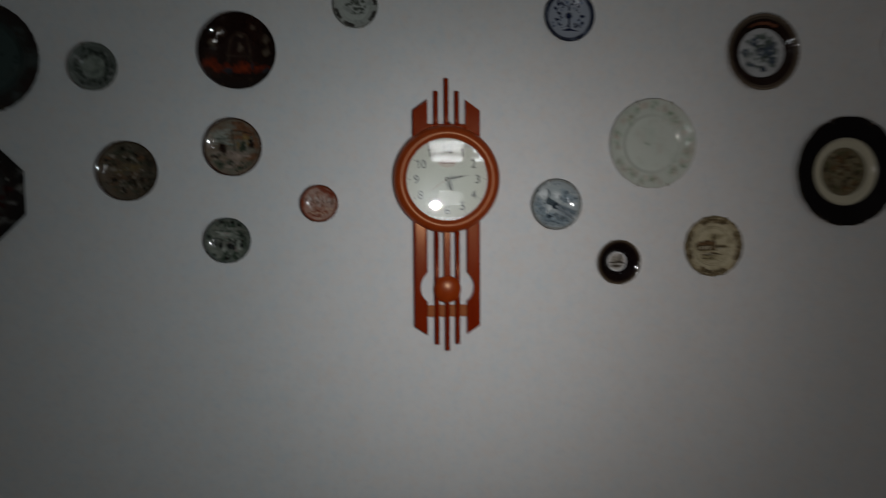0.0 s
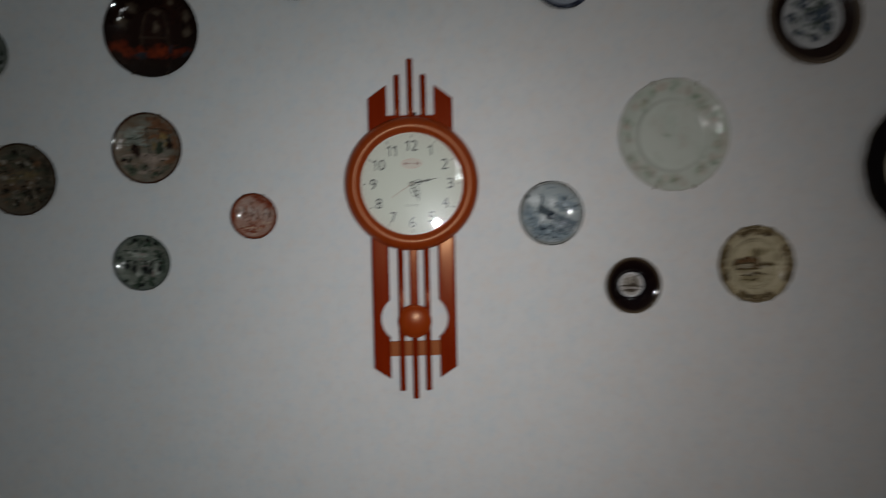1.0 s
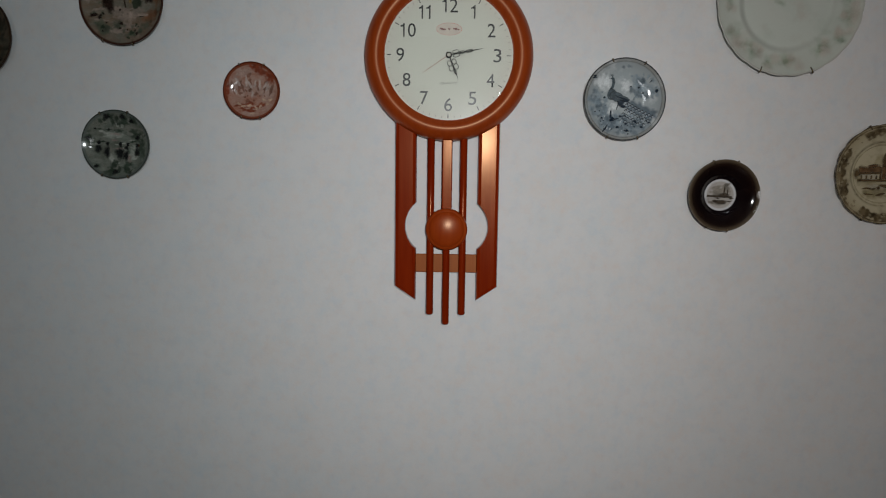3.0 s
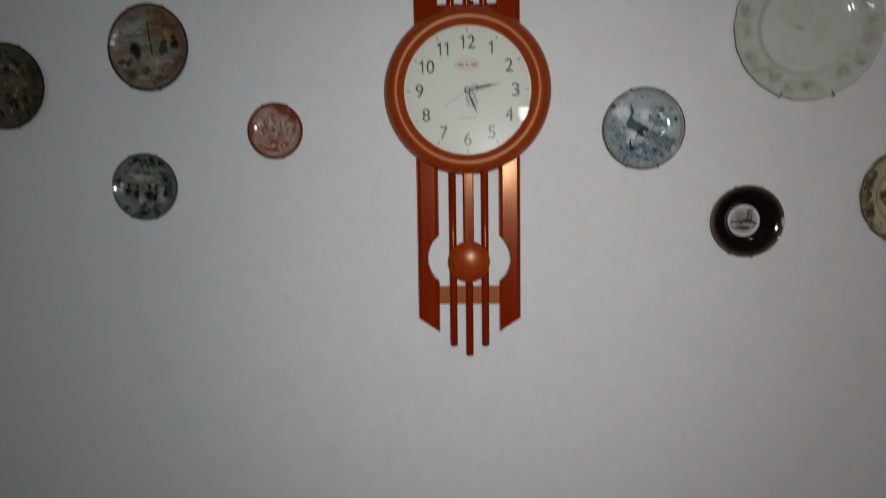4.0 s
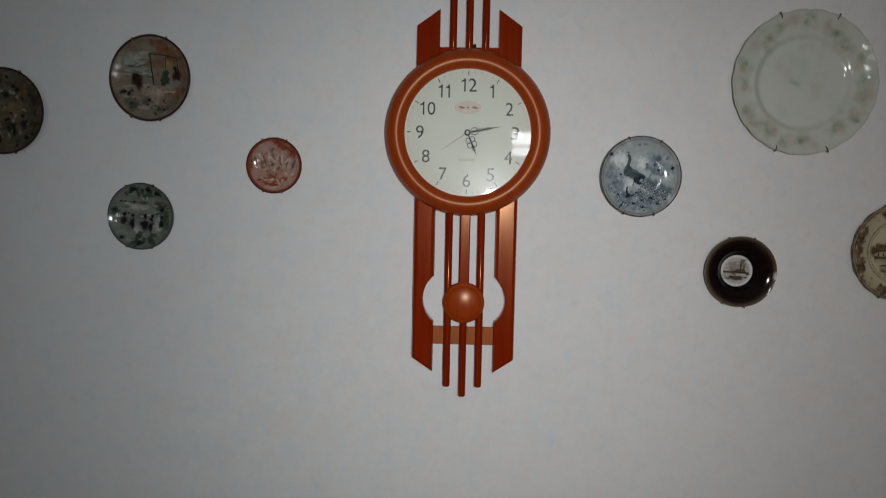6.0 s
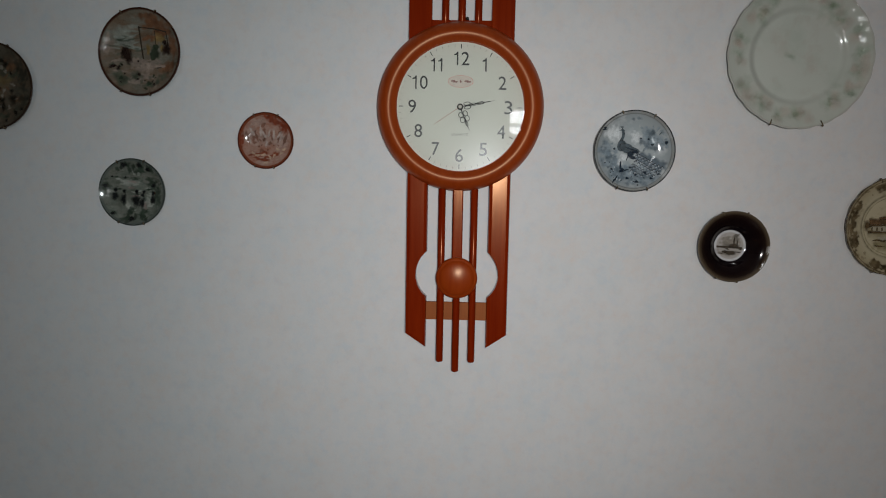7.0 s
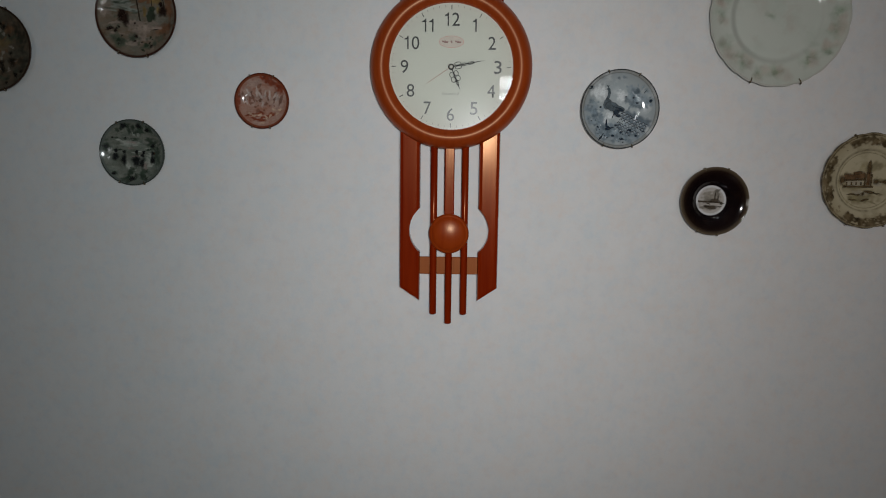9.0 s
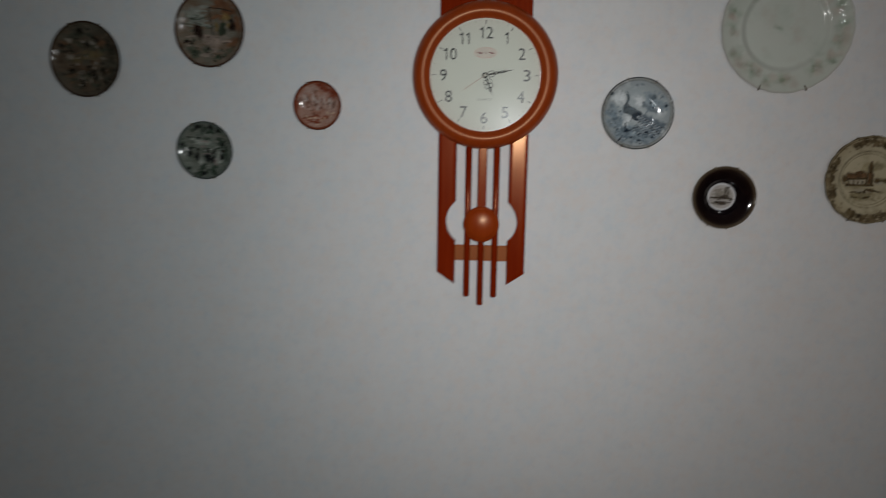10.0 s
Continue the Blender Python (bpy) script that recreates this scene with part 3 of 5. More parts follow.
class Paint:
    """Painted shapes on a plate's face; places and sizes in shares of its radius. They are brushed on the dish or, where
    the paint is a part of its own, laid on it as thin shapes."""

    def __init__(self, radius, height, lift=0.00035):
        self.radius, self.height, self.lift, self.dabs = radius, height, lift, []

    def blob(self, x, z, a, b=None, turn=0.0, rough=0.18):
        """An uneven round spot."""
        self.dabs.append(("blob", x, z, a, b or a, turn, rough, random.random() * 6))
        return self

    def stroke(self, points, wide, taper=True):
        """A brush stroke along points."""
        path = []
        for (xa, za), (xb, zb) in zip(points, points[1:]):
            steps = max(1, int(math.hypot(xb - xa, zb - za) / 0.05))
            path += [(xa + (xb - xa) * k / steps, za + (zb - za) * k / steps) for k in range(steps)]
        path.append(points[-1])
        row = []
        for k, (x, z) in enumerate(path):
            along = k / (len(path) - 1)
            swell = (0.3 + 0.7 * math.sin(math.pi * min(1.0, 0.14 + 0.86 * along))) if taper else 1.0
            row.append((x, z, wide * 0.5 * swell * random.uniform(0.85, 1.15), min(1.0, 0.25 + 5 * min(along, 1 - along)) if taper else 1.0))
        self.dabs.append(("stroke", row))
        return self

    def ring(self, r0, r1, start=0.0, end=360.0, ragged=0.0):
        """A band round the plate, or an arc of it."""
        self.dabs.append(("ring", r0, r1, start, end, ragged))
        return self

    def scatter(self, count, size, x0, x1, z0, z1, within=0.92, beyond=0.0):
        made = 0
        while made < count:
            x, z = random.uniform(x0, x1), random.uniform(z0, z1)
            if beyond <= math.hypot(x, z) <= within:
                s = size * random.uniform(0.5, 1.4)
                self.blob(x, z, s, s * random.uniform(0.5, 1.0), random.uniform(0, 180), 0.3)
                made += 1
        return self

    def dashes(self, count, long, wide, x0, x1, z0, z1, lean=15.0, within=0.86):
        """Short brush strokes, most of them lying level."""
        made = 0
        while made < count:
            x, z = random.uniform(x0, x1), random.uniform(z0, z1)
            if math.hypot(x, z) <= within - long * 0.4:
                a, s = radians(random.gauss(0, lean)), long * random.uniform(0.5, 1.2) / 2
                self.stroke([(x - s * math.cos(a), z - s * math.sin(a)), (x, z + random.uniform(-0.02, 0.02)), (x + s * math.cos(a), z + s * math.sin(a))], wide * random.uniform(0.6, 1.4))
                made += 1
        return self

    def done(self, name, paint, dish, label=""):
        if name in RAISED:
            return tagged(part(name, self.shapes(), paint.material(), dish, label), kind="" if name in WHOLE else "stuff")
        canvas = CANVASES[dish.name]
        for kind, *given in self.dabs:
            canvas.lay(*{"blob": self.brush_blob, "stroke": self.brush_stroke, "ring": self.brush_ring}[kind](canvas, *given), paint)
        canvas.keep()
        return dish

    # brushed on the dish
    def brush_blob(self, canvas, x, z, a, b, turn, rough, first):
        far = 1.5 * max(a, b)
        at = np.nonzero((np.abs(canvas.u - x) < far) & (np.abs(canvas.v - z) < far))[0]
        c, s = math.cos(radians(turn)), math.sin(radians(turn))
        du, dv = canvas.u[at] - x, canvas.v[at] - z
        p, q = (du * c + dv * s) / a, (dv * c - du * s) / b
        t = np.arctan2(q, p)
        out = 1 + rough * (np.sin(3 * t + first) * 0.5 + np.sin(5 * t + 2 * first) * 0.35 + np.sin(8 * t + 3 * first) * 0.2)
        return at, 1 - np.hypot(p, q) / out

    def brush_stroke(self, canvas, row):
        far = max(r[2] for r in row)
        xs, zs = [r[0] for r in row], [r[1] for r in row]
        at = np.nonzero((canvas.u > min(xs) - far) & (canvas.u < max(xs) + far) & (canvas.v > min(zs) - far) & (canvas.v < max(zs) + far))[0]
        body = np.zeros(len(at))
        for (xa, za, wa, ba), (xb, zb, wb, bb) in zip(row, row[1:]):
            dx, dz = xb - xa, zb - za
            f = np.clip(((canvas.u[at] - xa) * dx + (canvas.v[at] - za) * dz) / max(dx * dx + dz * dz, 1e-9), 0, 1)
            off = np.hypot(canvas.u[at] - xa - f * dx, canvas.v[at] - za - f * dz)
            body = np.maximum(body, (1 - off / (wa + f * (wb - wa))) * (ba + f * (bb - ba)))
        return at, body

    def brush_ring(self, canvas, r0, r1, start, end, ragged):
        r, turn = np.hypot(canvas.u, canvas.v), (np.degrees(np.arctan2(canvas.v, canvas.u)) - start) % 360.0
        at = np.nonzero((r > r0 - ragged) & (r < r1 + ragged) & (turn <= end - start))[0]
        body = 1 - np.abs(r[at] - (r0 + r1) / 2) / ((r1 - r0) / 2 + ragged * canvas.grain[at])
        if end - start < 359:
            body = np.minimum(body, np.minimum(turn[at], end - start - turn[at]) / 4.0)
        return at, body

    # laid on the dish
    def shapes(self):
        self.bm = bmesh.new()
        self.edge = self.bm.verts.layers.float.new("edge")
        for kind, *given in self.dabs:
            {"blob": self.lay_blob, "stroke": self.lay_stroke, "ring": self.lay_ring}[kind](*given)
            self.lift += 0.000005
        return self.bm

    def vert(self, u, v, body=1.0):
        """body: 1 within a stroke, 0 at its edge."""
        made = self.bm.verts.new((u * self.radius, -(self.height(math.hypot(u, v)) + self.lift), v * self.radius))
        made[self.edge] = body
        return made

    def strip(self, row):
        for one, two in zip(row, row[1:]):
            for k in (0, 1):
                self.bm.faces.new((one[k], one[k + 1], two[k + 1], two[k]))

    def lay_blob(self, x, z, a, b, turn, rough, first):
        rings, sides = max(2, int(max(a, b) / 0.06) + 1), 14 if max(a, b) < 0.15 else 24
        c, s = math.cos(radians(turn)), math.sin(radians(turn))
        out = [1 + rough * (math.sin(3 * t + first) * 0.5 + math.sin(5 * t + 2 * first) * 0.35 + random.uniform(-0.3, 0.3)) for t in np.linspace(0, 2 * math.pi, sides, endpoint=False)]
        rows = [[self.vert(x, z)]]
        for k in range(1, rings + 1):
            row = []
            for j in range(sides):
                t = 2 * math.pi * j / sides
                u, v = a * out[j] * math.cos(t) * k / rings, b * out[j] * math.sin(t) * k / rings
                row.append(self.vert(x + u * c - v * s, z + u * s + v * c, 1 - k / rings))
            rows.append(row)
        for j in range(sides):
            i = (j + 1) % sides
            self.bm.faces.new((rows[0][0], rows[1][j], rows[1][i]))
            for one, two in zip(rows[1:], rows[2:]):
                self.bm.faces.new((one[j], two[j], two[i], one[i]))

    def lay_stroke(self, path):
        row = []
        for k, (x, z, w, body) in enumerate(path):
            (xa, za, *_), (xb, zb, *_) = path[max(k - 1, 0)], path[min(k + 1, len(path) - 1)]
            far = math.hypot(xb - xa, zb - za) or 1
            ox, oz = -(zb - za) / far * w, (xb - xa) / far * w
            row.append((self.vert(x + ox, z + oz, 0.0), self.vert(x, z, body), self.vert(x - ox, z - oz, 0.0)))
        self.strip(row)

    def lay_ring(self, r0, r1, start, end, ragged):
        steps, row = max(8, int((end - start) / 4)), []
        for k in range(steps + 1):
            a = radians(start + (end - start) * k / steps)
            ra, rb = r0 + random.uniform(-ragged, ragged), r1 + random.uniform(-ragged, ragged) * 0.4
            row.append([self.vert(r * math.cos(a), r * math.sin(a), body) for r, body in ((ra, 0.0), ((ra + rb) / 2, 1.0), (rb, 0.0))])
        self.strip(row)


def hang_plate(label, x, z, radius, height, material, shape=None, hooks=(112, 64, 247, 290), thick=0.0042, kind="plate", segments=120, lean=0.0):
    """A plate against the wall: dish with foot ring, and wire hooks over its rim; lean: degrees by which it turns on the wall. Returns the dish."""
    plate = thing("decorative_plate", pose(x, -0.58 * radius * abs(math.sin(radians(lean))), z, 0, 0, lean), label, kind, "plates on the wall")
    steps, segments = 72, max(segments, 240)
    front = [(radius * k / steps, height(k / steps)) for k in range(steps)] + [(radius * 0.993, height(0.993))]
    edge = height(1.0)
    profile = front + [(radius * 0.999, edge - thick * 0.15), (radius, edge - thick * 0.5), (radius * 0.996, edge - thick * 0.85), (radius * 0.985, edge - thick)]
    profile += [(radius * r, max(height(r) - thick, 0.0035)) for r in (0.9, 0.8, 0.7, 0.62)] + [(radius * 0.58, -0.0006), (radius * 0.54, -0.0006), (radius * 0.52, 0.0032), (0.0, 0.0032)]
    bend = (lambda a, r: shape(a, r / radius)) if shape else None
    dish = part("dish", lathe(profile, segments, bend), material, plate, smooth=True)
    CANVASES[dish.name] = Canvas(dish.data, radius)
    for angle in hooks:
        a = radians(angle)
        c, s = math.cos(a), math.sin(a)
        grow = shape(a, 1.0) if shape else 1.0
        path = [(0.9, height(0.9) - thick - 0.0012), (1.0, edge - thick - 0.0005), (1.022, edge - thick * 0.5), (1.012, edge + 0.0012), (0.975, height(0.975) + 0.0016), (0.94, height(0.94) + 0.0012)]
        part("wire_hook", tube(bmesh.new(), [(r * grow * radius * c, -d, r * grow * radius * s) for r, d in path], 0.0010, 6), M_WIRE, plate, smooth=True)
    return dish


def figure(dark, x, z, tall, head=None):
    """A small upright painted shape: a tapering patch with a dot above it."""
    dark.blob(x, z, tall * 0.34, tall * 0.5, random.uniform(-12, 12), 0.35)
    (head or dark).blob(x + tall * random.uniform(-0.1, 0.1), z + tall * 0.62, tall * 0.17, tall * 0.15, 0, 0.3)


def plate_peacock():
    R, h = 0.0675, coupe(0.0675, 0.43, 0.62)
    base = glaze("pale_blue_glaze", R, [(0.0, (0.44, 0.485, 0.495)), (0.55, (0.385, 0.43, 0.44)), (0.88, (0.31, 0.345, 0.355)), (0.93, (0.29, 0.295, 0.28)), (0.975, (0.27, 0.27, 0.25)), (1.0, (0.13, 0.12, 0.1))],
                 [((0.35, 0.41, 0.44), 1.7, 0.5, 0.72, 0.55), ((0.66, 0.69, 0.7), 2.6, 0.52, 0.7, 0.5)], 0.08)
    dish = hang_plate("pale blue porcelain plate painted with a peacock", 0.293, 1.6845, R, h, base, None, (109, 62, 247, 291))
    Paint(R, h).ring(0.9, 0.93).done("painted_ring", Pigment("pale_slate", (0.13, 0.145, 0.15), 0.35, 0.16, 0.9, 0.6, 0.7), dish)
    rim = Paint(R, h).ring(0.97, 0.998)
    rim.done("rim_line", Pigment("slate_line", (0.045, 0.05, 0.055), 0.35, 0.16, 0.3, 0.4), dish)
    # drifts of foliage: a bush beside the bird, a tree behind it, the ground below
    mist = Paint(R, h)
    mist.blob(-0.66, -0.02, 0.2, 0.26, 10, 0.3).blob(-0.5, -0.28, 0.26, 0.2, 0, 0.3).scatter(18, 0.085, -0.85, -0.4, -0.4, 0.22, 0.86)
    mist.blob(0.34, 0.42, 0.2, 0.24, 0, 0.3).blob(0.55, 0.22, 0.28, 0.24, 0, 0.3).scatter(24, 0.08, 0.12, 0.8, 0.05, 0.72, 0.84)
    mist.blob(0.1, -0.6, 0.68, 0.28, 0, 0.12).blob(-0.3, -0.5, 0.36, 0.26, 10, 0.2).scatter(30, 0.1, -0.65, 0.75, -0.85, -0.35, 0.87)
    mist.done("painted_foliage", Pigment("mist_blue", (0.22, 0.275, 0.31), 0.3, 0.16, 1.0, 0.7, 0.85), dish)
    Paint(R, h, 0.0005).scatter(22, 0.08, 0.15, 0.8, 0.0, 0.66, 0.82).scatter(14, 0.08, -0.8, -0.4, -0.5, 0.1, 0.84).scatter(34, 0.085, -0.62, 0.78, -0.84, -0.38, 0.86).blob(0.1, 0.8, 0.08, 0.05).blob(-0.05, 0.78, 0.06, 0.04).done("painted_leafage", Pigment("slate_mist", (0.14, 0.18, 0.21), 0.4, 0.16, 1.0, 1.0, 0.75), dish)
    Paint(R, h, 0.0007).blob(-0.2, -0.16, 0.17, 0.1, 15).blob(-0.5, 0.42, 0.28, 0.24).blob(0.06, 0.35, 0.16, 0.2).blob(-0.3, -0.3, 0.1, 0.09).scatter(10, 0.03, -0.7, 0.7, -0.8, -0.4, 0.84).done("painted_light", Pigment("pale_wash", (0.68, 0.72, 0.73), 0.12, 0.16, 0.9, 1.0, 0.9), dish)
    # tail: rows of pale-centred eyes falling away from the back
    Paint(R, h, 0.00085).blob(0.38, -0.24, 0.46, 0.21, -27, 0.12).blob(0.66, -0.32, 0.2, 0.16, -30, 0.15).done("painted_tail_wash", Pigment("tail_wash_blue", (0.12, 0.155, 0.185), 0.4, 0.16, 0.7, 1.1, 0.9), dish)
    tail, eyes = Paint(R, h, 0.0009), Paint(R, h, 0.0012)
    for row in range(7):
        for k in range(10):
            u, v = 0.06 + k * 0.082 - row * 0.012 + (row % 2) * 0.04, -0.05 - row * 0.072 - k * 0.043
            if math.hypot(u, v) < 0.86 and v > -0.62:
                tail.stroke([(u - 0.035, v), (u, v + 0.032), (u + 0.035, v)], 0.024, False)
                eyes.blob(u, v - 0.006, 0.023, 0.019)
    tail.done("painted_tail", Pigment("slate_blue", (0.035, 0.045, 0.056), 0.4, 0.16, 0.5, 0.9, 0.9), dish)
    eyes.done("painted_tail_eyes", Pigment("pale_eye_blue", (0.42, 0.46, 0.49), 0.3, 0.16, 0.6, 0.9, 0.9), dish)
    bird = Paint(R, h, 0.0015)
    bird.stroke([(-0.275, 0.5), (-0.255, 0.42), (-0.27, 0.33), (-0.31, 0.24)], 0.085, False)
    bird.blob(-0.285, 0.505, 0.048, 0.034, -15, 0.05).stroke([(-0.3, 0.51), (-0.37, 0.495)], 0.03)
    bird.blob(-0.29, 0.13, 0.125, 0.155, -10, 0.06).blob(-0.17, 0.07, 0.2, 0.13, -20, 0.06).blob(0.0, 0.03, 0.17, 0.075, -14, 0.08)
    for dx in (-0.05, -0.02, 0.01):
        bird.stroke([(-0.285, 0.53), (-0.29 + dx, 0.6)], 0.014, False)
    bird.done("painted_peacock", Pigment("peacock_grey_blue", (0.075, 0.098, 0.112), 0.35, 0.16, 0.2, 0.35), dish)
    dark = Paint(R, h, 0.0017)
    dark.stroke([(-0.2, 0.1), (-0.05, 0.04), (0.12, 0.01)], 0.035).blob(-0.06, -0.08, 0.11, 0.1, 20).blob(0.05, -0.02, 0.1, 0.05, -15).blob(0.0, -0.16, 0.08, 0.05).stroke([(-0.12, -0.1), (-0.17, -0.26)], 0.03)
    dark.stroke([(-0.3, -0.24), (-0.3, -0.42), (-0.2, -0.48), (-0.08, -0.44)], 0.065).blob(-0.28, -0.5, 0.07, 0.04).blob(-0.47, 0.05, 0.035).blob(0.78, 0.22, 0.045, 0.055).blob(0.46, 0.17, 0.055, 0.03).blob(0.36, 0.3, 0.03).blob(0.17, 0.32, 0.035, 0.022)
    for x, z, a in ((-0.52, -0.45, 0.045), (-0.06, -0.4, 0.05), (0.08, -0.58, 0.05), (0.3, -0.52, 0.065), (-0.13, -0.67, 0.06), (0.1, -0.75, 0.06), (0.45, -0.66, 0.05), (-0.45, -0.72, 0.05), (-0.7, -0.3, 0.03), (0.62, -0.55, 0.04), (-0.58, -0.28, 0.025), (-0.28, -0.72, 0.03)):
        dark.blob(x, z, a, a * 0.62, random.uniform(-30, 30), 0.3)
    dark.scatter(22, 0.022, -0.7, 0.75, -0.85, -0.4, 0.86).stroke([(-0.52, -0.8), (-0.36, -0.6)], 0.04).stroke([(0.66, 0.48), (0.6, 0.4)], 0.025).stroke([(-0.82, 0.5), (-0.68, 0.52)], 0.04).blob(-0.74, 0.55, 0.05, 0.03)
    dark.done("painted_detail", Pigment("ink_blue", (0.022, 0.034, 0.05)), dish)


def plate_black_saucer():
    R, well = 0.0595, 0.45

    def h(r):
        f = max(0.0, min(r, 1.02) - well) / (1 - well)
        return 0.005 + 0.0197 * (1.0 - math.exp(-1.9 * f * min(1.0, 0.55 + 1.8 * f))) / 0.85
    # white ring round the picture, its colour brightened for the well edge's reflection
    base = glaze("black_brown_glaze", R, [(0.0, (0.44, 0.41, 0.375)), (0.37, (0.46, 0.43, 0.4)), (0.39, (0.62, 0.62, 0.62)), (0.435, (0.64, 0.64, 0.65)), (0.455, (0.006, 0.0035, 0.005)), (0.78, (0.007, 0.0032, 0.0035)), (0.88, (0.018, 0.01, 0.007)), (0.955, (0.085, 0.062, 0.04)), (1.0, (0.14, 0.11, 0.075))], [((0.03, 0.016, 0.01), 3.0, 0.55, 0.72, 0.35)], 0.07)
    dish = hang_plate("glossy black saucer with a white pictured centre", 0.4645, 1.53, R, h, base, None, (110, 70, 243, 278))
    wash = Paint(R, h).blob(0.0, 0.1, 0.36, 0.2, 0, 0.12).blob(0.12, 0.18, 0.2, 0.16, 30, 0.2).blob(-0.1, -0.22, 0.24, 0.1, 0, 0.2)
    wash.done("painted_sky", Pigment("warm_grey_wash", (0.26, 0.235, 0.2), 0.4, 0.16, 0.8, 1.0), dish)
    dark = Paint(R, h, 0.0006)
    dark.stroke([(-0.38, -0.03), (0.34, -0.06)], 0.07, False).blob(0.1, 0.0, 0.18, 0.07).blob(0.02, -0.2, 0.24, 0.08).stroke([(0.1, 0.0), (0.12, 0.28)], 0.06).stroke([(0.2, 0.0), (0.2, 0.18)], 0.05).dashes(9, 0.16, 0.05, -0.34, 0.34, -0.32, -0.08, 8, 0.42)
    dark.done("painted_ship", Pigment("sepia_dark", (0.075, 0.06, 0.045), 0.4, 0.16, 0.5, 0.8), dish)


def plate_white():
    R, h = 0.118, rimmed(0.58, 0.7, 0.008, 0.0135, 0.0215, 1.8)
    # the darker band at 0.64 is the shoulder's shade, put into the glaze
    base = glaze("celadon_white_glaze", R, [(0.0, (0.595, 0.635, 0.575)), (0.58, (0.59, 0.63, 0.57)), (0.64, (0.535, 0.565, 0.51)), (0.7, (0.57, 0.605, 0.545)), (0.97, (0.56, 0.59, 0.53)), (0.985, (0.5, 0.49, 0.44)), (1.0, (0.56, 0.56, 0.52))],
                 [((0.43, 0.5, 0.43), 1.9, 0.5, 0.68, 0.4), ((0.62, 0.61, 0.56), 1.3, 0.48, 0.75, 0.5), ((0.5, 0.45, 0.39), 2.7, 0.55, 0.72, 0.4)], 0.08)
    dish = hang_plate("large cream-white china plate with scalloped rim", 0.553, 1.8445, R, h, base, scalloped(22, 0.014), (113, 66, 249, 291), 0.0028, segments=176)
    sprigs, buds, darks = Paint(R, h), Paint(R, h, 0.0008), Paint(R, h, 0.0011)
    for angle, far, size in ((133, 0.8, 1.5), (118, 0.86, 0.8), (60, 0.78, 1.6), (44, 0.72, 0.8), (3, 0.86, 1.2), (-14, 0.84, 0.8), (-50, 0.77, 1.4), (-32, 0.88, 0.8), (-90, 0.81, 1.2), (-129, 0.8, 1.0), (163, 0.83, 0.9), (182, 0.82, 0.7), (92, 0.87, 1.0), (-152, 0.84, 0.8), (-108, 0.86, 0.7), (25, 0.86, 0.7)):
        for k in range(int(9 * size)):
            a, r = radians(angle + random.gauss(0, 4.5 * size)), min(0.93, random.gauss(far, 0.05 * size))
            sprigs.blob(r * math.cos(a), r * math.sin(a), random.uniform(0.06, 0.12), random.uniform(0.05, 0.085), random.uniform(0, 180), 0.35)
        for k in range(3):
            a, r = radians(angle + random.uniform(-14, 14)), min(0.92, far + random.uniform(-0.09, 0.08))
            buds.blob(r * math.cos(a), r * math.sin(a), random.uniform(0.07, 0.11))
        for k in range(int(3 * size)):
            a, r = radians(angle + random.gauss(0, 2.5)), far + random.gauss(0, 0.025)
            darks.blob(r * math.cos(a), r * math.sin(a), random.uniform(0.035, 0.06), None, 0, 0.4)
    sprigs.blob(-0.1, 0.0, 0.1, 0.05, -8).blob(-0.15, 0.03, 0.05).blob(-0.05, -0.015, 0.05)
    darks.blob(-0.09, 0.0, 0.05, 0.03, -12)
    sprigs.done("painted_greenery", Pigment("faded_green", (0.36, 0.43, 0.345), 0.2, 0.12, 1.0, 0.6, 0.28), dish)
    buds.done("painted_blossom", Pigment("faded_brown_rose", (0.47, 0.38, 0.32), 0.3, 0.12, 1.0, 0.6, 0.34), dish)
    darks.done("painted_leafage", Pigment("moss_green", (0.22, 0.29, 0.19), 0.3, 0.12, 1.0, 0.6, 0.32), dish)


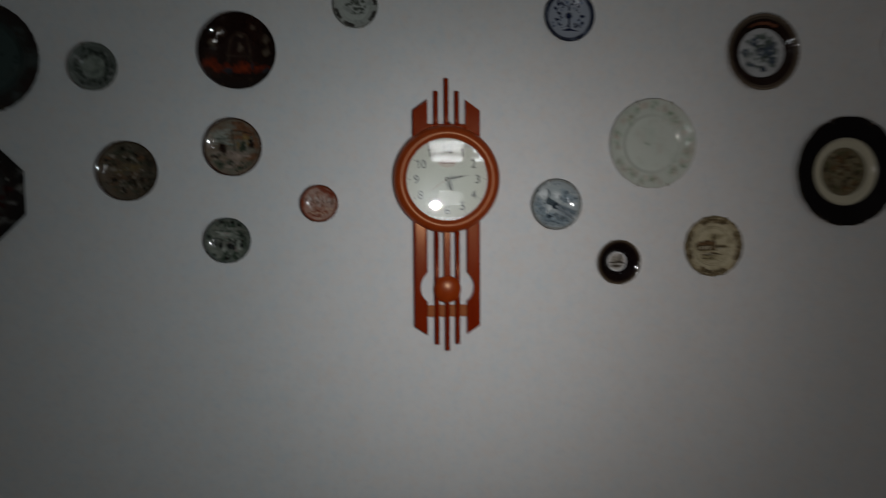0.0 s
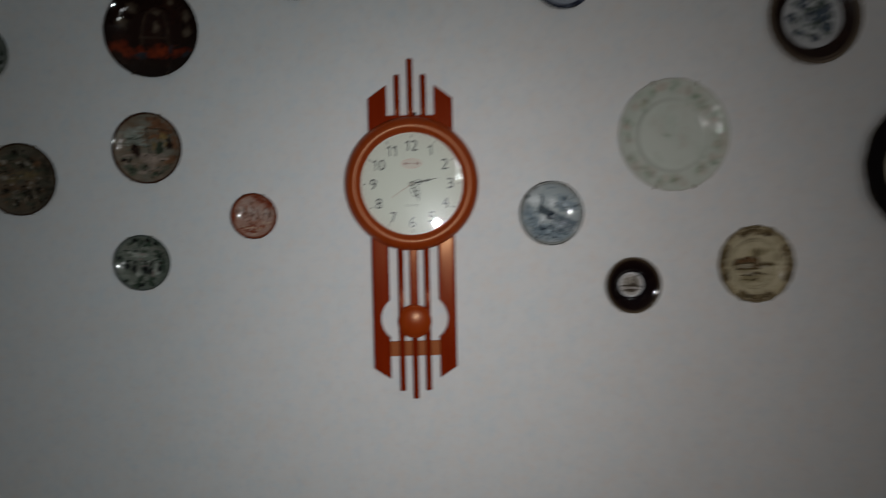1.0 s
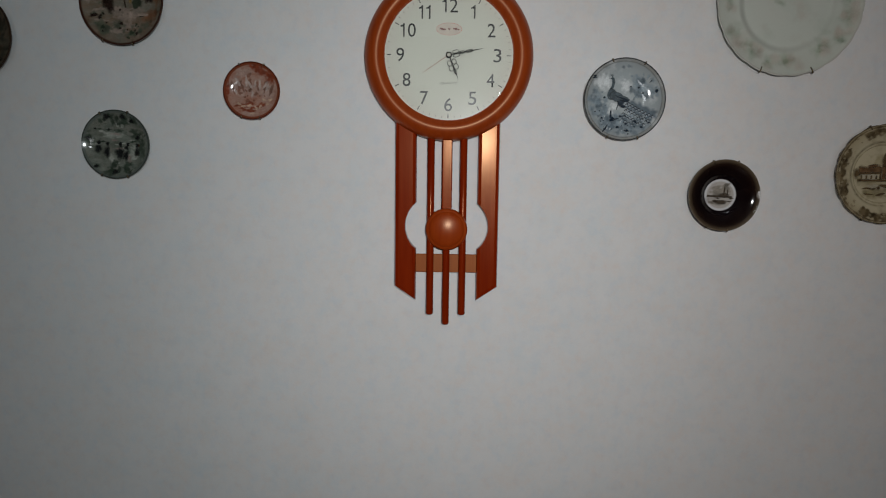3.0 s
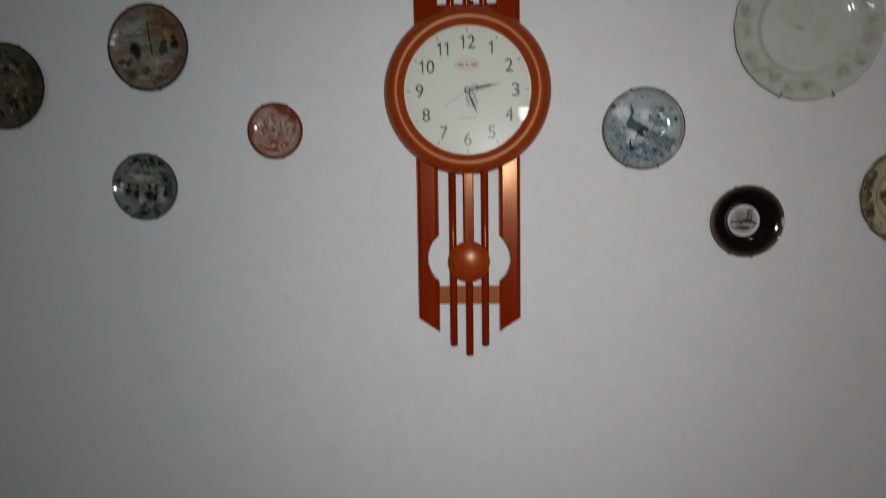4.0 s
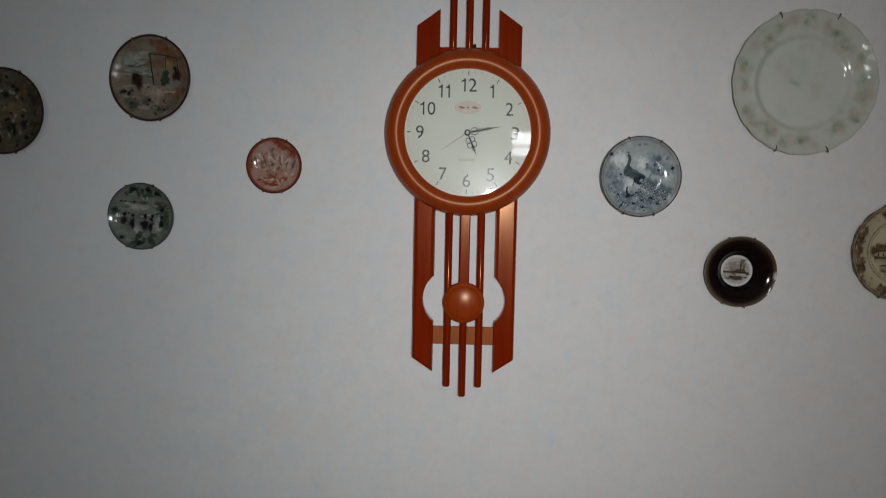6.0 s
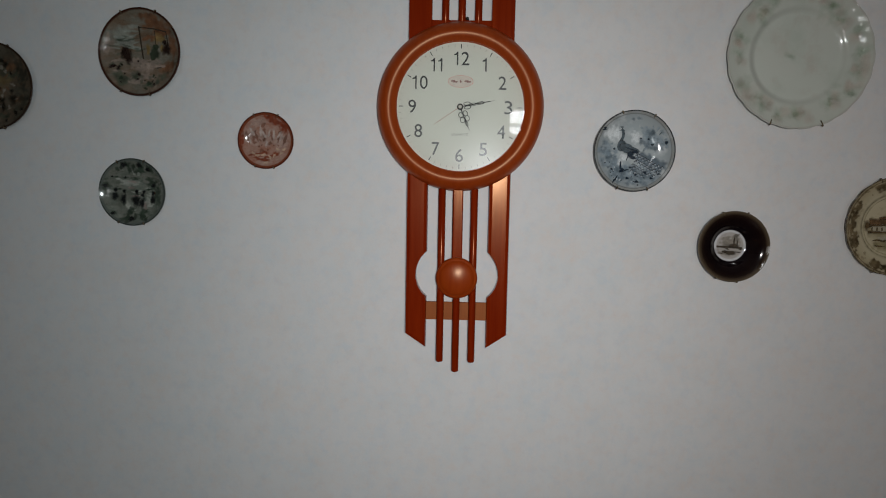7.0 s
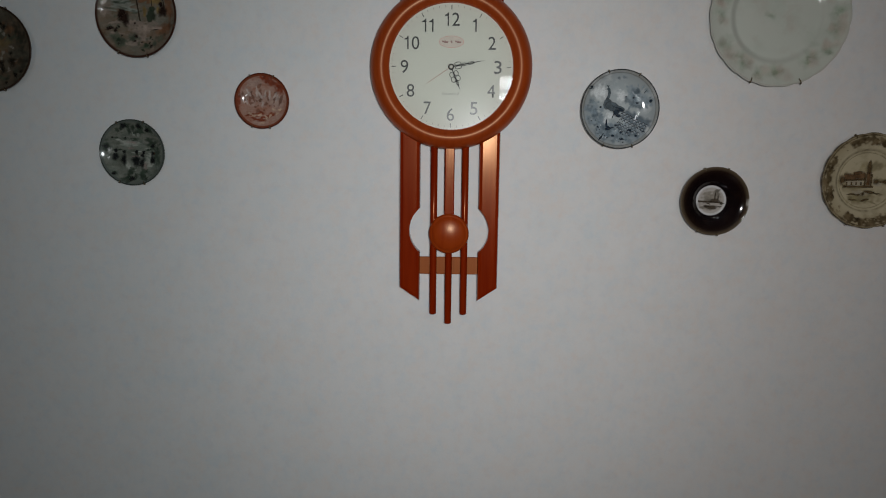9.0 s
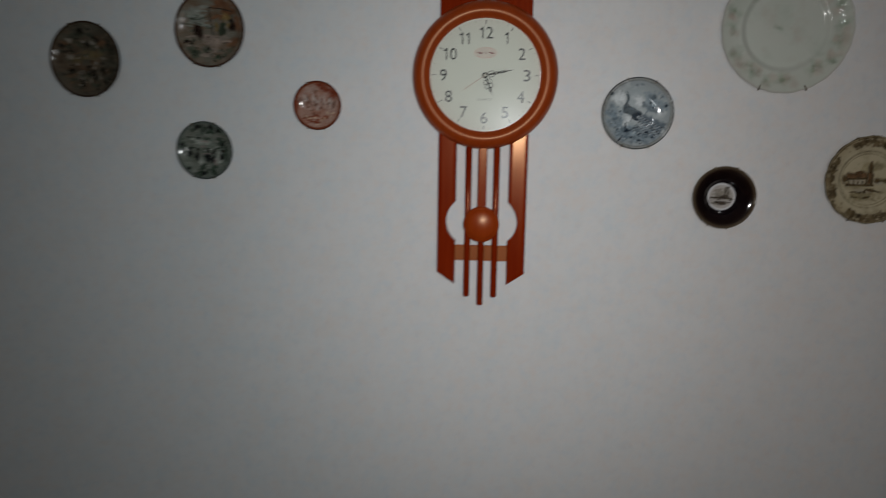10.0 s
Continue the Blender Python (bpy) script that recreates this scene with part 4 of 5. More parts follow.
def plate_church():
    R, h = 0.0825, rimmed(0.6, 0.7, 0.008, 0.013, 0.019)
    base = glaze("old_cream_glaze", R, [(0.0, (0.49, 0.43, 0.29)), (0.7, (0.52, 0.46, 0.315)), (0.97, (0.4, 0.335, 0.21)), (1.0, (0.07, 0.05, 0.028))], [((0.24, 0.2, 0.12), 2.4, 0.5, 0.7, 0.6), ((0.2, 0.17, 0.1), 6.0, 0.58, 0.72, 0.5)], 0.08)
    dish = hang_plate("cream earthenware plate with brown church print", 0.731, 1.57, R, h, base, scalloped(16, 0.02), (112, 66, 246, 292), segments=144)
    band, dots = Paint(R, h), Paint(R, h, 0.0006)
    for angle in (0, 90, 180, 270):
        band.ring(0.76, 0.965, angle - 33, angle + 33, 0.035)
        for k in range(16):
            a, r = radians(angle + random.uniform(-34, 34)), random.uniform(0.74, 0.95)
            dots.blob(r * math.cos(a), r * math.sin(a), random.uniform(0.02, 0.05), None, 0, 0.3)
    band.ring(0.93, 0.975, 0, 360, 0.012)
    band.done("printed_border", Pigment("brown_print", (0.14, 0.105, 0.058), 0.6, 0.16, 0.8, 1.6), dish)
    dots.done("printed_blossom", Pigment("dark_brown_print", (0.075, 0.052, 0.026), 0.5, 0.16, 0.8, 1.0, 0.85), dish)
    Paint(R, h, 0.0009).scatter(46, 0.03, -0.95, 0.95, -0.95, 0.95, 0.93, 0.78).done("printed_tint", Pigment("tan_print", (0.28, 0.23, 0.14), 0.35, 0.16, 0.8, 1.2), dish)
    view = Paint(R, h)
    view.ring(0.575, 0.6).ring(0.635, 0.655).blob(0.1, 0.3, 0.4, 0.14, 10, 0.3).blob(-0.1, -0.36, 0.42, 0.16, 0, 0.25).blob(0.35, -0.02, 0.26, 0.1, 0, 0.2).blob(-0.4, 0.0, 0.2, 0.22, 0, 0.3).dashes(14, 0.3, 0.08, -0.45, 0.45, -0.45, -0.1, 8, 0.6)
    view.done("printed_ground", Pigment("olive_brown_wash", (0.24, 0.205, 0.11), 0.4, 0.16, 0.9, 1.2, 0.75), dish)
    Paint(R, h, 0.0007).blob(-0.25, -0.06, 0.24, 0.09, 0, 0.1).blob(0.25, -0.08, 0.12, 0.05).blob(-0.1, -0.26, 0.24, 0.06).done("printed_light", Pigment("cream_print", (0.42, 0.38, 0.29), 0.2, 0.16, 0.6, 0.7, 0.9), dish)
    roof = Paint(R, h, 0.0010).stroke([(-0.48, 0.06), (-0.04, 0.1)], 0.2, False).stroke([(-0.3, 0.14), (-0.1, 0.18)], 0.1).stroke([(0.03, -0.1), (0.035, 0.18)], 0.15, False)
    roof.done("printed_roof", Pigment("russet_print", (0.15, 0.088, 0.045), 0.5, 0.16, 0.6, 0.8, 0.9), dish)
    dark = Paint(R, h, 0.0013)
    dark.stroke([(0.03, 0.14), (0.04, 0.44)], 0.13).stroke([(-0.5, -0.13), (0.14, -0.13)], 0.06, False).stroke([(-0.05, -0.12), (-0.03, 0.14)], 0.05, False).stroke([(0.09, -0.12), (0.1, 0.14)], 0.05, False).stroke([(-0.5, 0.0), (-0.06, 0.02)], 0.045, False)
    for x in (-0.42, -0.32, -0.22, -0.12):
        dark.stroke([(x, -0.1), (x, -0.03)], 0.05, False)
    dark.blob(-0.52, 0.0, 0.08, 0.13).blob(0.2, -0.02, 0.1, 0.07).blob(0.4, -0.02, 0.13, 0.06).dashes(9, 0.24, 0.06, -0.4, 0.35, -0.44, -0.2, 8, 0.58).blob(-0.06, -0.28, 0.05, 0.06)
    dark.done("printed_church", Pigment("sepia_print", (0.12, 0.082, 0.042), 0.5, 0.16, 0.6, 0.8, 0.9), dish)


def plate_brown_scene():
    R, h = 0.0722, coupe(0.0722)
    base = scenic_glaze("brown_scene_glaze", R, [(0.07, 0.07, 0.05), (0.155, 0.145, 0.112), (0.22, 0.2, 0.16), (0.31, 0.27, 0.225)], [(0.085, 0.052, 0.032), (0.165, 0.112, 0.074), (0.225, 0.165, 0.12), (0.3, 0.245, 0.195)], (0.05, 0.018, 0.011), 0.965, 2.0, 0.1, 0.37)
    dish = hang_plate("brown and green plate painted with a yard scene", -0.5335, 1.829, R, h, base, None, (115, 66, 243, 285), lean=-5.0)
    # the hut's rusty roof and yellow inside, and the brown ground beside it
    Paint(R, h).blob(0.45, 0.6, 0.46, 0.2, -18, 0.2).blob(0.2, 0.8, 0.36, 0.12, -8, 0.2).blob(0.78, 0.2, 0.14, 0.4, 8, 0.2).blob(0.62, -0.35, 0.3, 0.2, 20, 0.3).dashes(12, 0.3, 0.12, 0.1, 0.85, 0.3, 0.8, 16).done("painted_hut", Pigment("rust_brown_wash", (0.19, 0.088, 0.046), 0.4, 0.16, 0.9, 1.0, 0.88), dish)
    Paint(R, h, 0.0004).blob(0.42, 0.32, 0.17, 0.14, -10, 0.2).blob(0.14, 0.08, 0.06, 0.17, 4, 0.2).blob(0.5, 0.1, 0.1, 0.1).done("painted_straw", Pigment("straw_wash", (0.26, 0.17, 0.065), 0.35, 0.16, 0.8, 0.9, 0.9), dish)
    Paint(R, h, 0.0005).dashes(15, 0.36, 0.1, -0.75, -0.08, 0.1, 0.75, 10).blob(-0.45, 0.45, 0.3, 0.2, 10, 0.3).done("painted_sky", Pigment("pale_grey_green", (0.29, 0.31, 0.27), 0.3, 0.16, 0.9, 1.2, 0.7), dish)
    Paint(R, h, 0.0006).blob(-0.18, -0.22, 0.2, 0.14, 10, 0.3).blob(0.2, -0.3, 0.4, 0.1, 4, 0.25).blob(0.0, -0.55, 0.3, 0.12, 0, 0.3).blob(-0.78, 0.16, 0.14, 0.26, -10, 0.3).blob(0.08, -0.36, 0.2, 0.16, 0, 0.3).dashes(18, 0.34, 0.1, -0.6, 0.7, -0.7, -0.15, 8).done("painted_light", Pigment("pinkish_bone_wash", (0.33, 0.255, 0.21), 0.3, 0.16, 0.9, 1.3, 0.75), dish)
    green = Paint(R, h, 0.0009).dashes(8, 0.3, 0.07, -0.72, -0.05, 0.05, 0.5, 10).scatter(16, 0.12, -0.7, 0.6, -0.84, -0.5, 0.86).scatter(6, 0.06, -0.85, -0.5, -0.4, 0.0, 0.88)
    green.done("painted_foliage", Pigment("moss_wash", (0.075, 0.09, 0.062), 0.4, 0.16, 1.0, 1.1, 0.7), dish)
    beams = Paint(R, h, 0.0012)
    beams.stroke([(-0.07, 0.6), (-0.03, 0.25), (0.03, -0.14)], 0.045, False).stroke([(-0.07, 0.58), (0.3, 0.54), (0.64, 0.46)], 0.035, False).stroke([(0.62, 0.48), (0.66, 0.14)], 0.03, False).stroke([(0.32, 0.5), (0.33, 0.2)], 0.025, False)
    beams.done("painted_frame", Pigment("umber_line", (0.06, 0.045, 0.032), 0.35, 0.16, 0.4, 0.5), dish)
    dark = Paint(R, h, 0.0014)
    dark.blob(-0.36, -0.08, 0.16, 0.21, 20, 0.3).blob(-0.4, 0.08, 0.1, 0.09).blob(-0.46, 0.02, 0.08, 0.1).blob(0.61, 0.08, 0.15, 0.17, 0, 0.25).blob(0.56, 0.24, 0.07, 0.07).blob(-0.1, -0.19, 0.035).blob(-0.1, -0.6, 0.045, 0.03).stroke([(0.33, -0.35), (0.5, -0.33)], 0.03)
    dark.scatter(6, 0.05, -0.6, 0.5, -0.85, -0.45, 0.85).scatter(5, 0.06, -0.75, -0.4, -0.4, -0.25, 0.85)
    dark.done("painted_picture", Pigment("deep_brown", (0.03, 0.0165, 0.0125), 0.4, 0.16, 0.6, 0.8, 0.92), dish)
    Paint(R, h, 0.0016).blob(0.3, -0.02, 0.15, 0.16, 0, 0.3).blob(0.34, 0.13, 0.09, 0.08).scatter(5, 0.06, -0.6, 0.4, -0.85, -0.5, 0.85).done("painted_green_dress", Pigment("dark_green_wash", (0.03, 0.043, 0.026), 0.4, 0.16, 0.5, 0.8, 0.9), dish)


def plate_olive_scene():
    R, h = 0.0735, coupe(0.0735)
    base = scenic_glaze("olive_scene_glaze", R, [(0.036, 0.034, 0.025), (0.078, 0.068, 0.049), (0.12, 0.102, 0.075), (0.19, 0.165, 0.13)], [(0.05, 0.03, 0.02), (0.098, 0.066, 0.043), (0.135, 0.096, 0.064), (0.185, 0.152, 0.115)], (0.04, 0.021, 0.013), 0.97, 2.2, 0.1, 1.91)
    dish = hang_plate("dark olive-brown plate painted with a village scene", -0.79, 1.769, R, h, base, None, (114, 64, 246, 288), lean=-2.0)
    wash = Paint(R, h).blob(0.25, 0.35, 0.42, 0.2, -10, 0.3).blob(-0.35, 0.6, 0.25, 0.12, 20, 0.3).scatter(22, 0.08, -0.7, 0.7, -0.85, -0.4, 0.84).dashes(14, 0.3, 0.12, -0.75, 0.75, 0.1, 0.75, 18)
    wash.done("painted_foliage", Pigment("dull_green_wash", (0.06, 0.066, 0.045), 0.5, 0.16, 1.0, 1.2, 0.7), dish)
    Paint(R, h, 0.0006).blob(0.4, 0.42, 0.2, 0.14, 0, 0.3).blob(0.62, -0.28, 0.24, 0.1, 5, 0.3).blob(-0.5, -0.42, 0.22, 0.08, 0, 0.3).scatter(14, 0.08, -0.7, 0.7, -0.6, 0.6, 0.82).dashes(12, 0.25, 0.08, -0.7, 0.7, -0.6, 0.5, 20).done("painted_earth", Pigment("rust_wash", (0.155, 0.08, 0.042), 0.5, 0.16, 1.0, 1.2, 0.6), dish)
    dark = Paint(R, h, 0.0009)
    for x, z, tall in ((-0.5, -0.3, 0.24), (0.05, -0.36, 0.3), (0.2, -0.5, 0.2)):
        figure(dark, x, z, tall)
    Paint(R, h, 0.0007).blob(0.12, 0.14, 0.36, 0.16, -6, 0.3).blob(-0.3, 0.02, 0.3, 0.12, 5, 0.3).done("painted_straw", Pigment("ochre_wash", (0.17, 0.125, 0.06), 0.4, 0.16, 1.0, 1.2, 0.7), dish)
    Paint(R, h, 0.0008).blob(0.74, -0.28, 0.26, 0.1, 2, 0.2).blob(0.7, 0.3, 0.2, 0.4, 10, 0.3).done("painted_shade", Pigment("dark_green_shade", (0.032, 0.033, 0.024), 0.4, 0.16, 1.0, 1.0, 0.8), dish)
    dark.blob(0.12, -0.04, 0.045).blob(0.43, -0.28, 0.14, 0.15, 0, 0.25).blob(0.4, -0.1, 0.07, 0.06).blob(0.7, -0.52, 0.07, 0.05).blob(0.32, -0.78, 0.06, 0.05).blob(0.2, 0.58, 0.08, 0.06).scatter(12, 0.075, -0.7, 0.7, -0.85, -0.1, 0.84).scatter(12, 0.09, -0.7, 0.8, 0.1, 0.8, 0.84)
    dark.done("painted_picture", Pigment("black_brown", (0.02, 0.017, 0.012), 0.35, 0.16, 0.8, 1.0, 0.85), dish)
    Paint(R, h, 0.0013).blob(-0.5, 0.5, 0.14, 0.09).blob(-0.5, 0.07, 0.14, 0.1).blob(-0.22, -0.34, 0.12, 0.07).blob(0.12, 0.44, 0.1, 0.08).scatter(16, 0.05, -0.7, 0.6, -0.65, 0.55, 0.82).dashes(8, 0.16, 0.06, -0.5, 0.5, -0.7, -0.1, 60).done("painted_light", Pigment("fawn_wash", (0.28, 0.245, 0.2), 0.3, 0.16, 0.8, 1.2, 0.75), dish)


def plate_green_scene():
    R, h = 0.0575, coupe(0.0575)
    base = scenic_glaze("grey_green_glaze", R, [(0.05, 0.062, 0.05), (0.125, 0.145, 0.12), (0.2, 0.22, 0.185), (0.3, 0.315, 0.275)], [(0.06, 0.065, 0.05), (0.13, 0.138, 0.112), (0.2, 0.2, 0.17), (0.28, 0.28, 0.245)], (0.12, 0.135, 0.12), 0.93, 2.4, 0.1, 0.83)
    dish = hang_plate("small grey-green plate painted with a market scene", -0.5545, 1.5955, R, h, base, None, (116, 68, 245, 290))
    Paint(R, h, 0.0002).ring(0.965, 0.998).done("rim_line", Pigment("grey_green_line", (0.05, 0.06, 0.052), 0.35, 0.16, 0.3, 0.4), dish)
    pale = Paint(R, h).blob(-0.15, 0.28, 0.36, 0.11, -3, 0.3).blob(0.1, 0.62, 0.2, 0.13, 0, 0.3).blob(-0.2, -0.42, 0.1, 0.2, 10, 0.2).blob(0.42, -0.3, 0.1, 0.2).dashes(16, 0.26, 0.09, -0.7, 0.6, -0.7, 0.6, 10)
    pale.done("painted_light", Pigment("grey_wash", (0.36, 0.37, 0.325), 0.3, 0.16, 0.9, 1.2, 0.8), dish)
    Paint(R, h, 0.0004).blob(-0.05, 0.3, 0.2, 0.04, -4).blob(0.33, -0.42, 0.09, 0.16).blob(-0.1, 0.12, 0.14, 0.03).blob(0.02, -0.12, 0.2, 0.03).done("painted_rose", Pigment("rose_grey_wash", (0.3, 0.22, 0.2), 0.3, 0.16, 0.9, 1.2, 0.7), dish)
    trees = Paint(R, h, 0.0006).scatter(16, 0.12, -0.7, 0.7, 0.6, 0.85, 0.86).blob(0.58, 0.24, 0.26, 0.2, 0, 0.3).blob(0.5, 0.36, 0.16, 0.12).blob(-0.78, 0.16, 0.15, 0.24).blob(0.72, -0.1, 0.16, 0.4, 0, 0.3).scatter(18, 0.12, -0.65, 0.65, -0.88, -0.55, 0.88).dashes(6, 0.24, 0.07, -0.6, 0.5, 0.36, 0.46, 5).dashes(6, 0.24, 0.06, -0.6, 0.6, 0.04, 0.1, 5).scatter(8, 0.05, 0.5, 0.9, -0.3, 0.3, 0.9)
    trees.done("painted_foliage", Pigment("bottle_green", (0.04, 0.056, 0.04), 0.4, 0.16, 0.9, 1.2, 0.85), dish)
    dark = Paint(R, h, 0.0011)
    for x, z, a, b in ((-0.57, -0.12, 0.12, 0.15), (-0.32, -0.22, 0.11, 0.21), (0.06, -0.26, 0.17, 0.22), (0.57, -0.22, 0.1, 0.17), (0.24, -0.32, 0.09, 0.2)):
        dark.blob(x, z, a, b, random.uniform(-10, 10), 0.25).blob(x + 0.02, z + b + 0.03, 0.07, 0.075, 0, 0.2)
    for x, z, a in ((-0.26, 0.8, 0.1), (0.2, 0.8, 0.09), (0.46, 0.68, 0.07), (0.3, 0.02, 0.05), (-0.62, 0.45, 0.035), (-0.25, 0.44, 0.035), (-0.05, -0.8, 0.09), (-0.6, -0.64, 0.06), (-0.82, 0.18, 0.07), (-0.55, 0.03, 0.04), (0.08, 0.04, 0.045), (0.3, -0.02, 0.04), (0.6, 0.2, 0.07)):
        dark.blob(x, z, a * 1.4, a * 1.05, random.uniform(-25, 25), 0.3)
    dark.done("painted_picture", Pigment("green_black", (0.016, 0.018, 0.018), 0.3, 0.16, 0.6, 0.8, 0.92), dish)
    Paint(R, h, 0.0014).blob(0.57, -0.25, 0.035, 0.07).blob(0.62, -0.02, 0.04, 0.05).blob(-0.06, -0.78, 0.04, 0.02).done("painted_red", Pigment("dull_orange_wash", (0.1, 0.045, 0.024), 0.3, 0.16, 0.7, 0.8), dish)


def plate_red():
    R, h = 0.0475, coupe(0.0475)
    base = scenic_glaze("salmon_glaze", R, [(0.24, 0.105, 0.072), (0.33, 0.19, 0.145), (0.4, 0.27, 0.22), (0.47, 0.36, 0.31)], [(0.25, 0.09, 0.055), (0.32, 0.155, 0.11), (0.37, 0.22, 0.17), (0.43, 0.32, 0.27)], (0.2, 0.052, 0.025), 0.91, 2.0, 0.07, 2.6)
    dish = hang_plate("small brick-red plate painted with leafy garden", -0.325, 1.688, R, h, base, None, (115, 64, 248, 287))
    Paint(R, h, 0.0002).ring(0.955, 0.998).done("rim_line", Pigment("rust_line", (0.1, 0.022, 0.012), 0.35, 0.16, 0.4, 0.5), dish)
    mist = Paint(R, h, 0.0003).blob(-0.58, 0.25, 0.3, 0.4, -20, 0.2).blob(-0.3, 0.62, 0.34, 0.16, 15, 0.25).blob(-0.05, 0.05, 0.5, 0.3, 0, 0.2).blob(0.55, -0.1, 0.3, 0.3, 0, 0.3)
    mist.done("painted_mist", Pigment("greyish_pink_wash", (0.36, 0.25, 0.21), 0.3, 0.16, 1.0, 1.0, 0.8), dish)
    red = Paint(R, h, 0.0004)
    red.blob(0.34, 0.68, 0.5, 0.18, -24, 0.15).blob(0.66, 0.46, 0.24, 0.24, -40, 0.2).blob(0.1, 0.84, 0.3, 0.09, -4, 0.2).blob(-0.86, 0.05, 0.09, 0.4, -4, 0.2).blob(-0.1, -0.42, 0.2, 0.09, 0, 0.3).blob(0.3, -0.5, 0.26, 0.1, 20, 0.3).blob(-0.05, -0.68, 0.2, 0.09, 0, 0.3).dashes(10, 0.28, 0.08, -0.6, 0.7, -0.85, -0.45, 20)
    red.done("painted_cloud", Pigment("brick_red", (0.2, 0.042, 0.019), 0.35, 0.16, 0.9, 0.9, 0.9), dish)
    spikes = Paint(R, h, 0.0006)
    for x, z, lean, long in ((-0.62, -0.1, -0.1, 0.42), (-0.5, -0.05, 0.1, 0.4), (-0.3, 0.0, -0.16, 0.3), (-0.08, 0.1, -0.02, 0.34), (0.2, 0.05, -0.06, 0.3), (0.4, -0.02, 0.08, 0.36), (0.6, -0.1, 0.16, 0.34), (-0.2, 0.5, 0.14, 0.1)):
        spikes.stroke([(x + lean, z + long), (x + lean * 0.4, z + long * 0.45), (x, z - 0.04)], 0.15)
    spikes.scatter(14, 0.07, -0.6, 0.6, -0.35, 0.05, 0.75).done("painted_leafage", Pigment("dull_red_brown", (0.17, 0.075, 0.05), 0.4, 0.16, 0.8, 1.0, 0.8), dish)
    white = Paint(R, h, 0.0009)
    for x, z, lean, long in ((-0.42, 0.14, -0.2, 0.34), (-0.22, 0.16, 0.0, 0.4), (-0.02, 0.1, -0.2, 0.3), (0.06, 0.12, 0.06, 0.3), (0.26, 0.06, 0.0, 0.34), (0.36, 0.1, 0.18, 0.24), (0.46, 0.0, 0.12, 0.28), (-0.02, -0.22, 0.02, 0.22), (-0.56, -0.12, -0.06, 0.22)):
        white.stroke([(x, z), (x + lean * 0.5, z + long * 0.5), (x + lean, z + long)], 0.12)
    white.done("painted_highlight", Pigment("pale_pink_wash", (0.47, 0.39, 0.35), 0.3, 0.16, 0.9, 1.2, 0.75), dish)
    cream = Paint(R, h, 0.001)
    for x, z, turn in ((-0.32, -0.53, 10), (0.12, -0.58, -60), (0.27, -0.53, 60), (0.64, -0.3, 20), (0.52, -0.44, 40), (-0.46, -0.46, -30), (-0.12, -0.5, 20), (0.42, -0.3, -10), (0.0, -0.78, 10)):
        cream.blob(x, z, 0.11, 0.05, turn, 0.3)
    cream.done("painted_petals", Pigment("cream_pink_wash", (0.5, 0.35, 0.25), 0.25, 0.16, 0.7, 0.9, 0.85), dish)


def plate_dark_red():
    R, h = 0.0935, coupe(0.0935)
    base = glaze("black_red_glaze", R, [(0.0, (0.022, 0.009, 0.007)), (0.8, (0.014, 0.006, 0.0045)), (1.0, (0.009, 0.004, 0.0035))], [((0.05, 0.019, 0.011), 1.6, 0.52, 0.72, 0.6), ((0.03, 0.02, 0.014), 5.0, 0.55, 0.7, 0.6)], 0.05)
    dish = hang_plate("glossy black-brown plate with orange-red lower patches", -0.519, 2.065, R, h, base, None, (113, 66, 246, 290))
    Paint(R, h).blob(-0.68, -0.36, 0.3, 0.2, -20, 0.25).blob(-0.25, -0.45, 0.34, 0.16, 0, 0.3).blob(0.15, -0.4, 0.34, 0.2, 0, 0.25).blob(0.55, -0.44, 0.32, 0.14, 8, 0.25).done("painted_red", Pigment("orange_red", (0.19, 0.026, 0.008), 0.6, 0.1, 1.3, 1.2, 0.85), dish)
    Paint(R, h, 0.0005).blob(-0.27, -0.5, 0.16, 0.12, 0, 0.3).blob(0.72, -0.5, 0.14, 0.08, 30, 0.3).blob(0.36, -0.36, 0.06, 0.14).done("painted_blue_patch", Pigment("dull_slate", (0.028, 0.028, 0.034), 0.4, 0.1, 0.9, 0.9), dish)
    arch = Paint(R, h, 0.0007)
    arch.stroke([(-0.26, -0.25), (-0.24, 0.12), (-0.15, 0.4), (0.05, 0.52), (0.22, 0.4), (0.3, 0.1), (0.32, -0.25)], 0.11, False)
    arch.stroke([(-0.3, -0.1), (0.34, -0.12)], 0.08, False)
    # pale spots: worn gold, and window reflections painted into the colour
    spots = Paint(R, h, 0.0007).blob(0.05, 0.1, 0.11, 0.15).blob(0.1, 0.42, 0.12, 0.08).blob(0.74, 0.0, 0.14, 0.17, 20).blob(0.74, 0.32, 0.14, 0.15, -20).blob(-0.66, 0.18, 0.14, 0.17, 10).blob(-0.44, 0.5, 0.15, 0.17, 30).blob(0.4, 0.62, 0.1, 0.1)
    spots.done("painted_spots_and_glints", Pigment("gold_and_glint_wash", (0.13, 0.098, 0.07), 0.6, 0.16, 1.3, 1.1, 0.75), dish)
    arch.done("painted_arch", Pigment("tarnished_gold", (0.055, 0.036, 0.025), 0.6, 0.16, 1.2, 1.2, 0.65), dish)


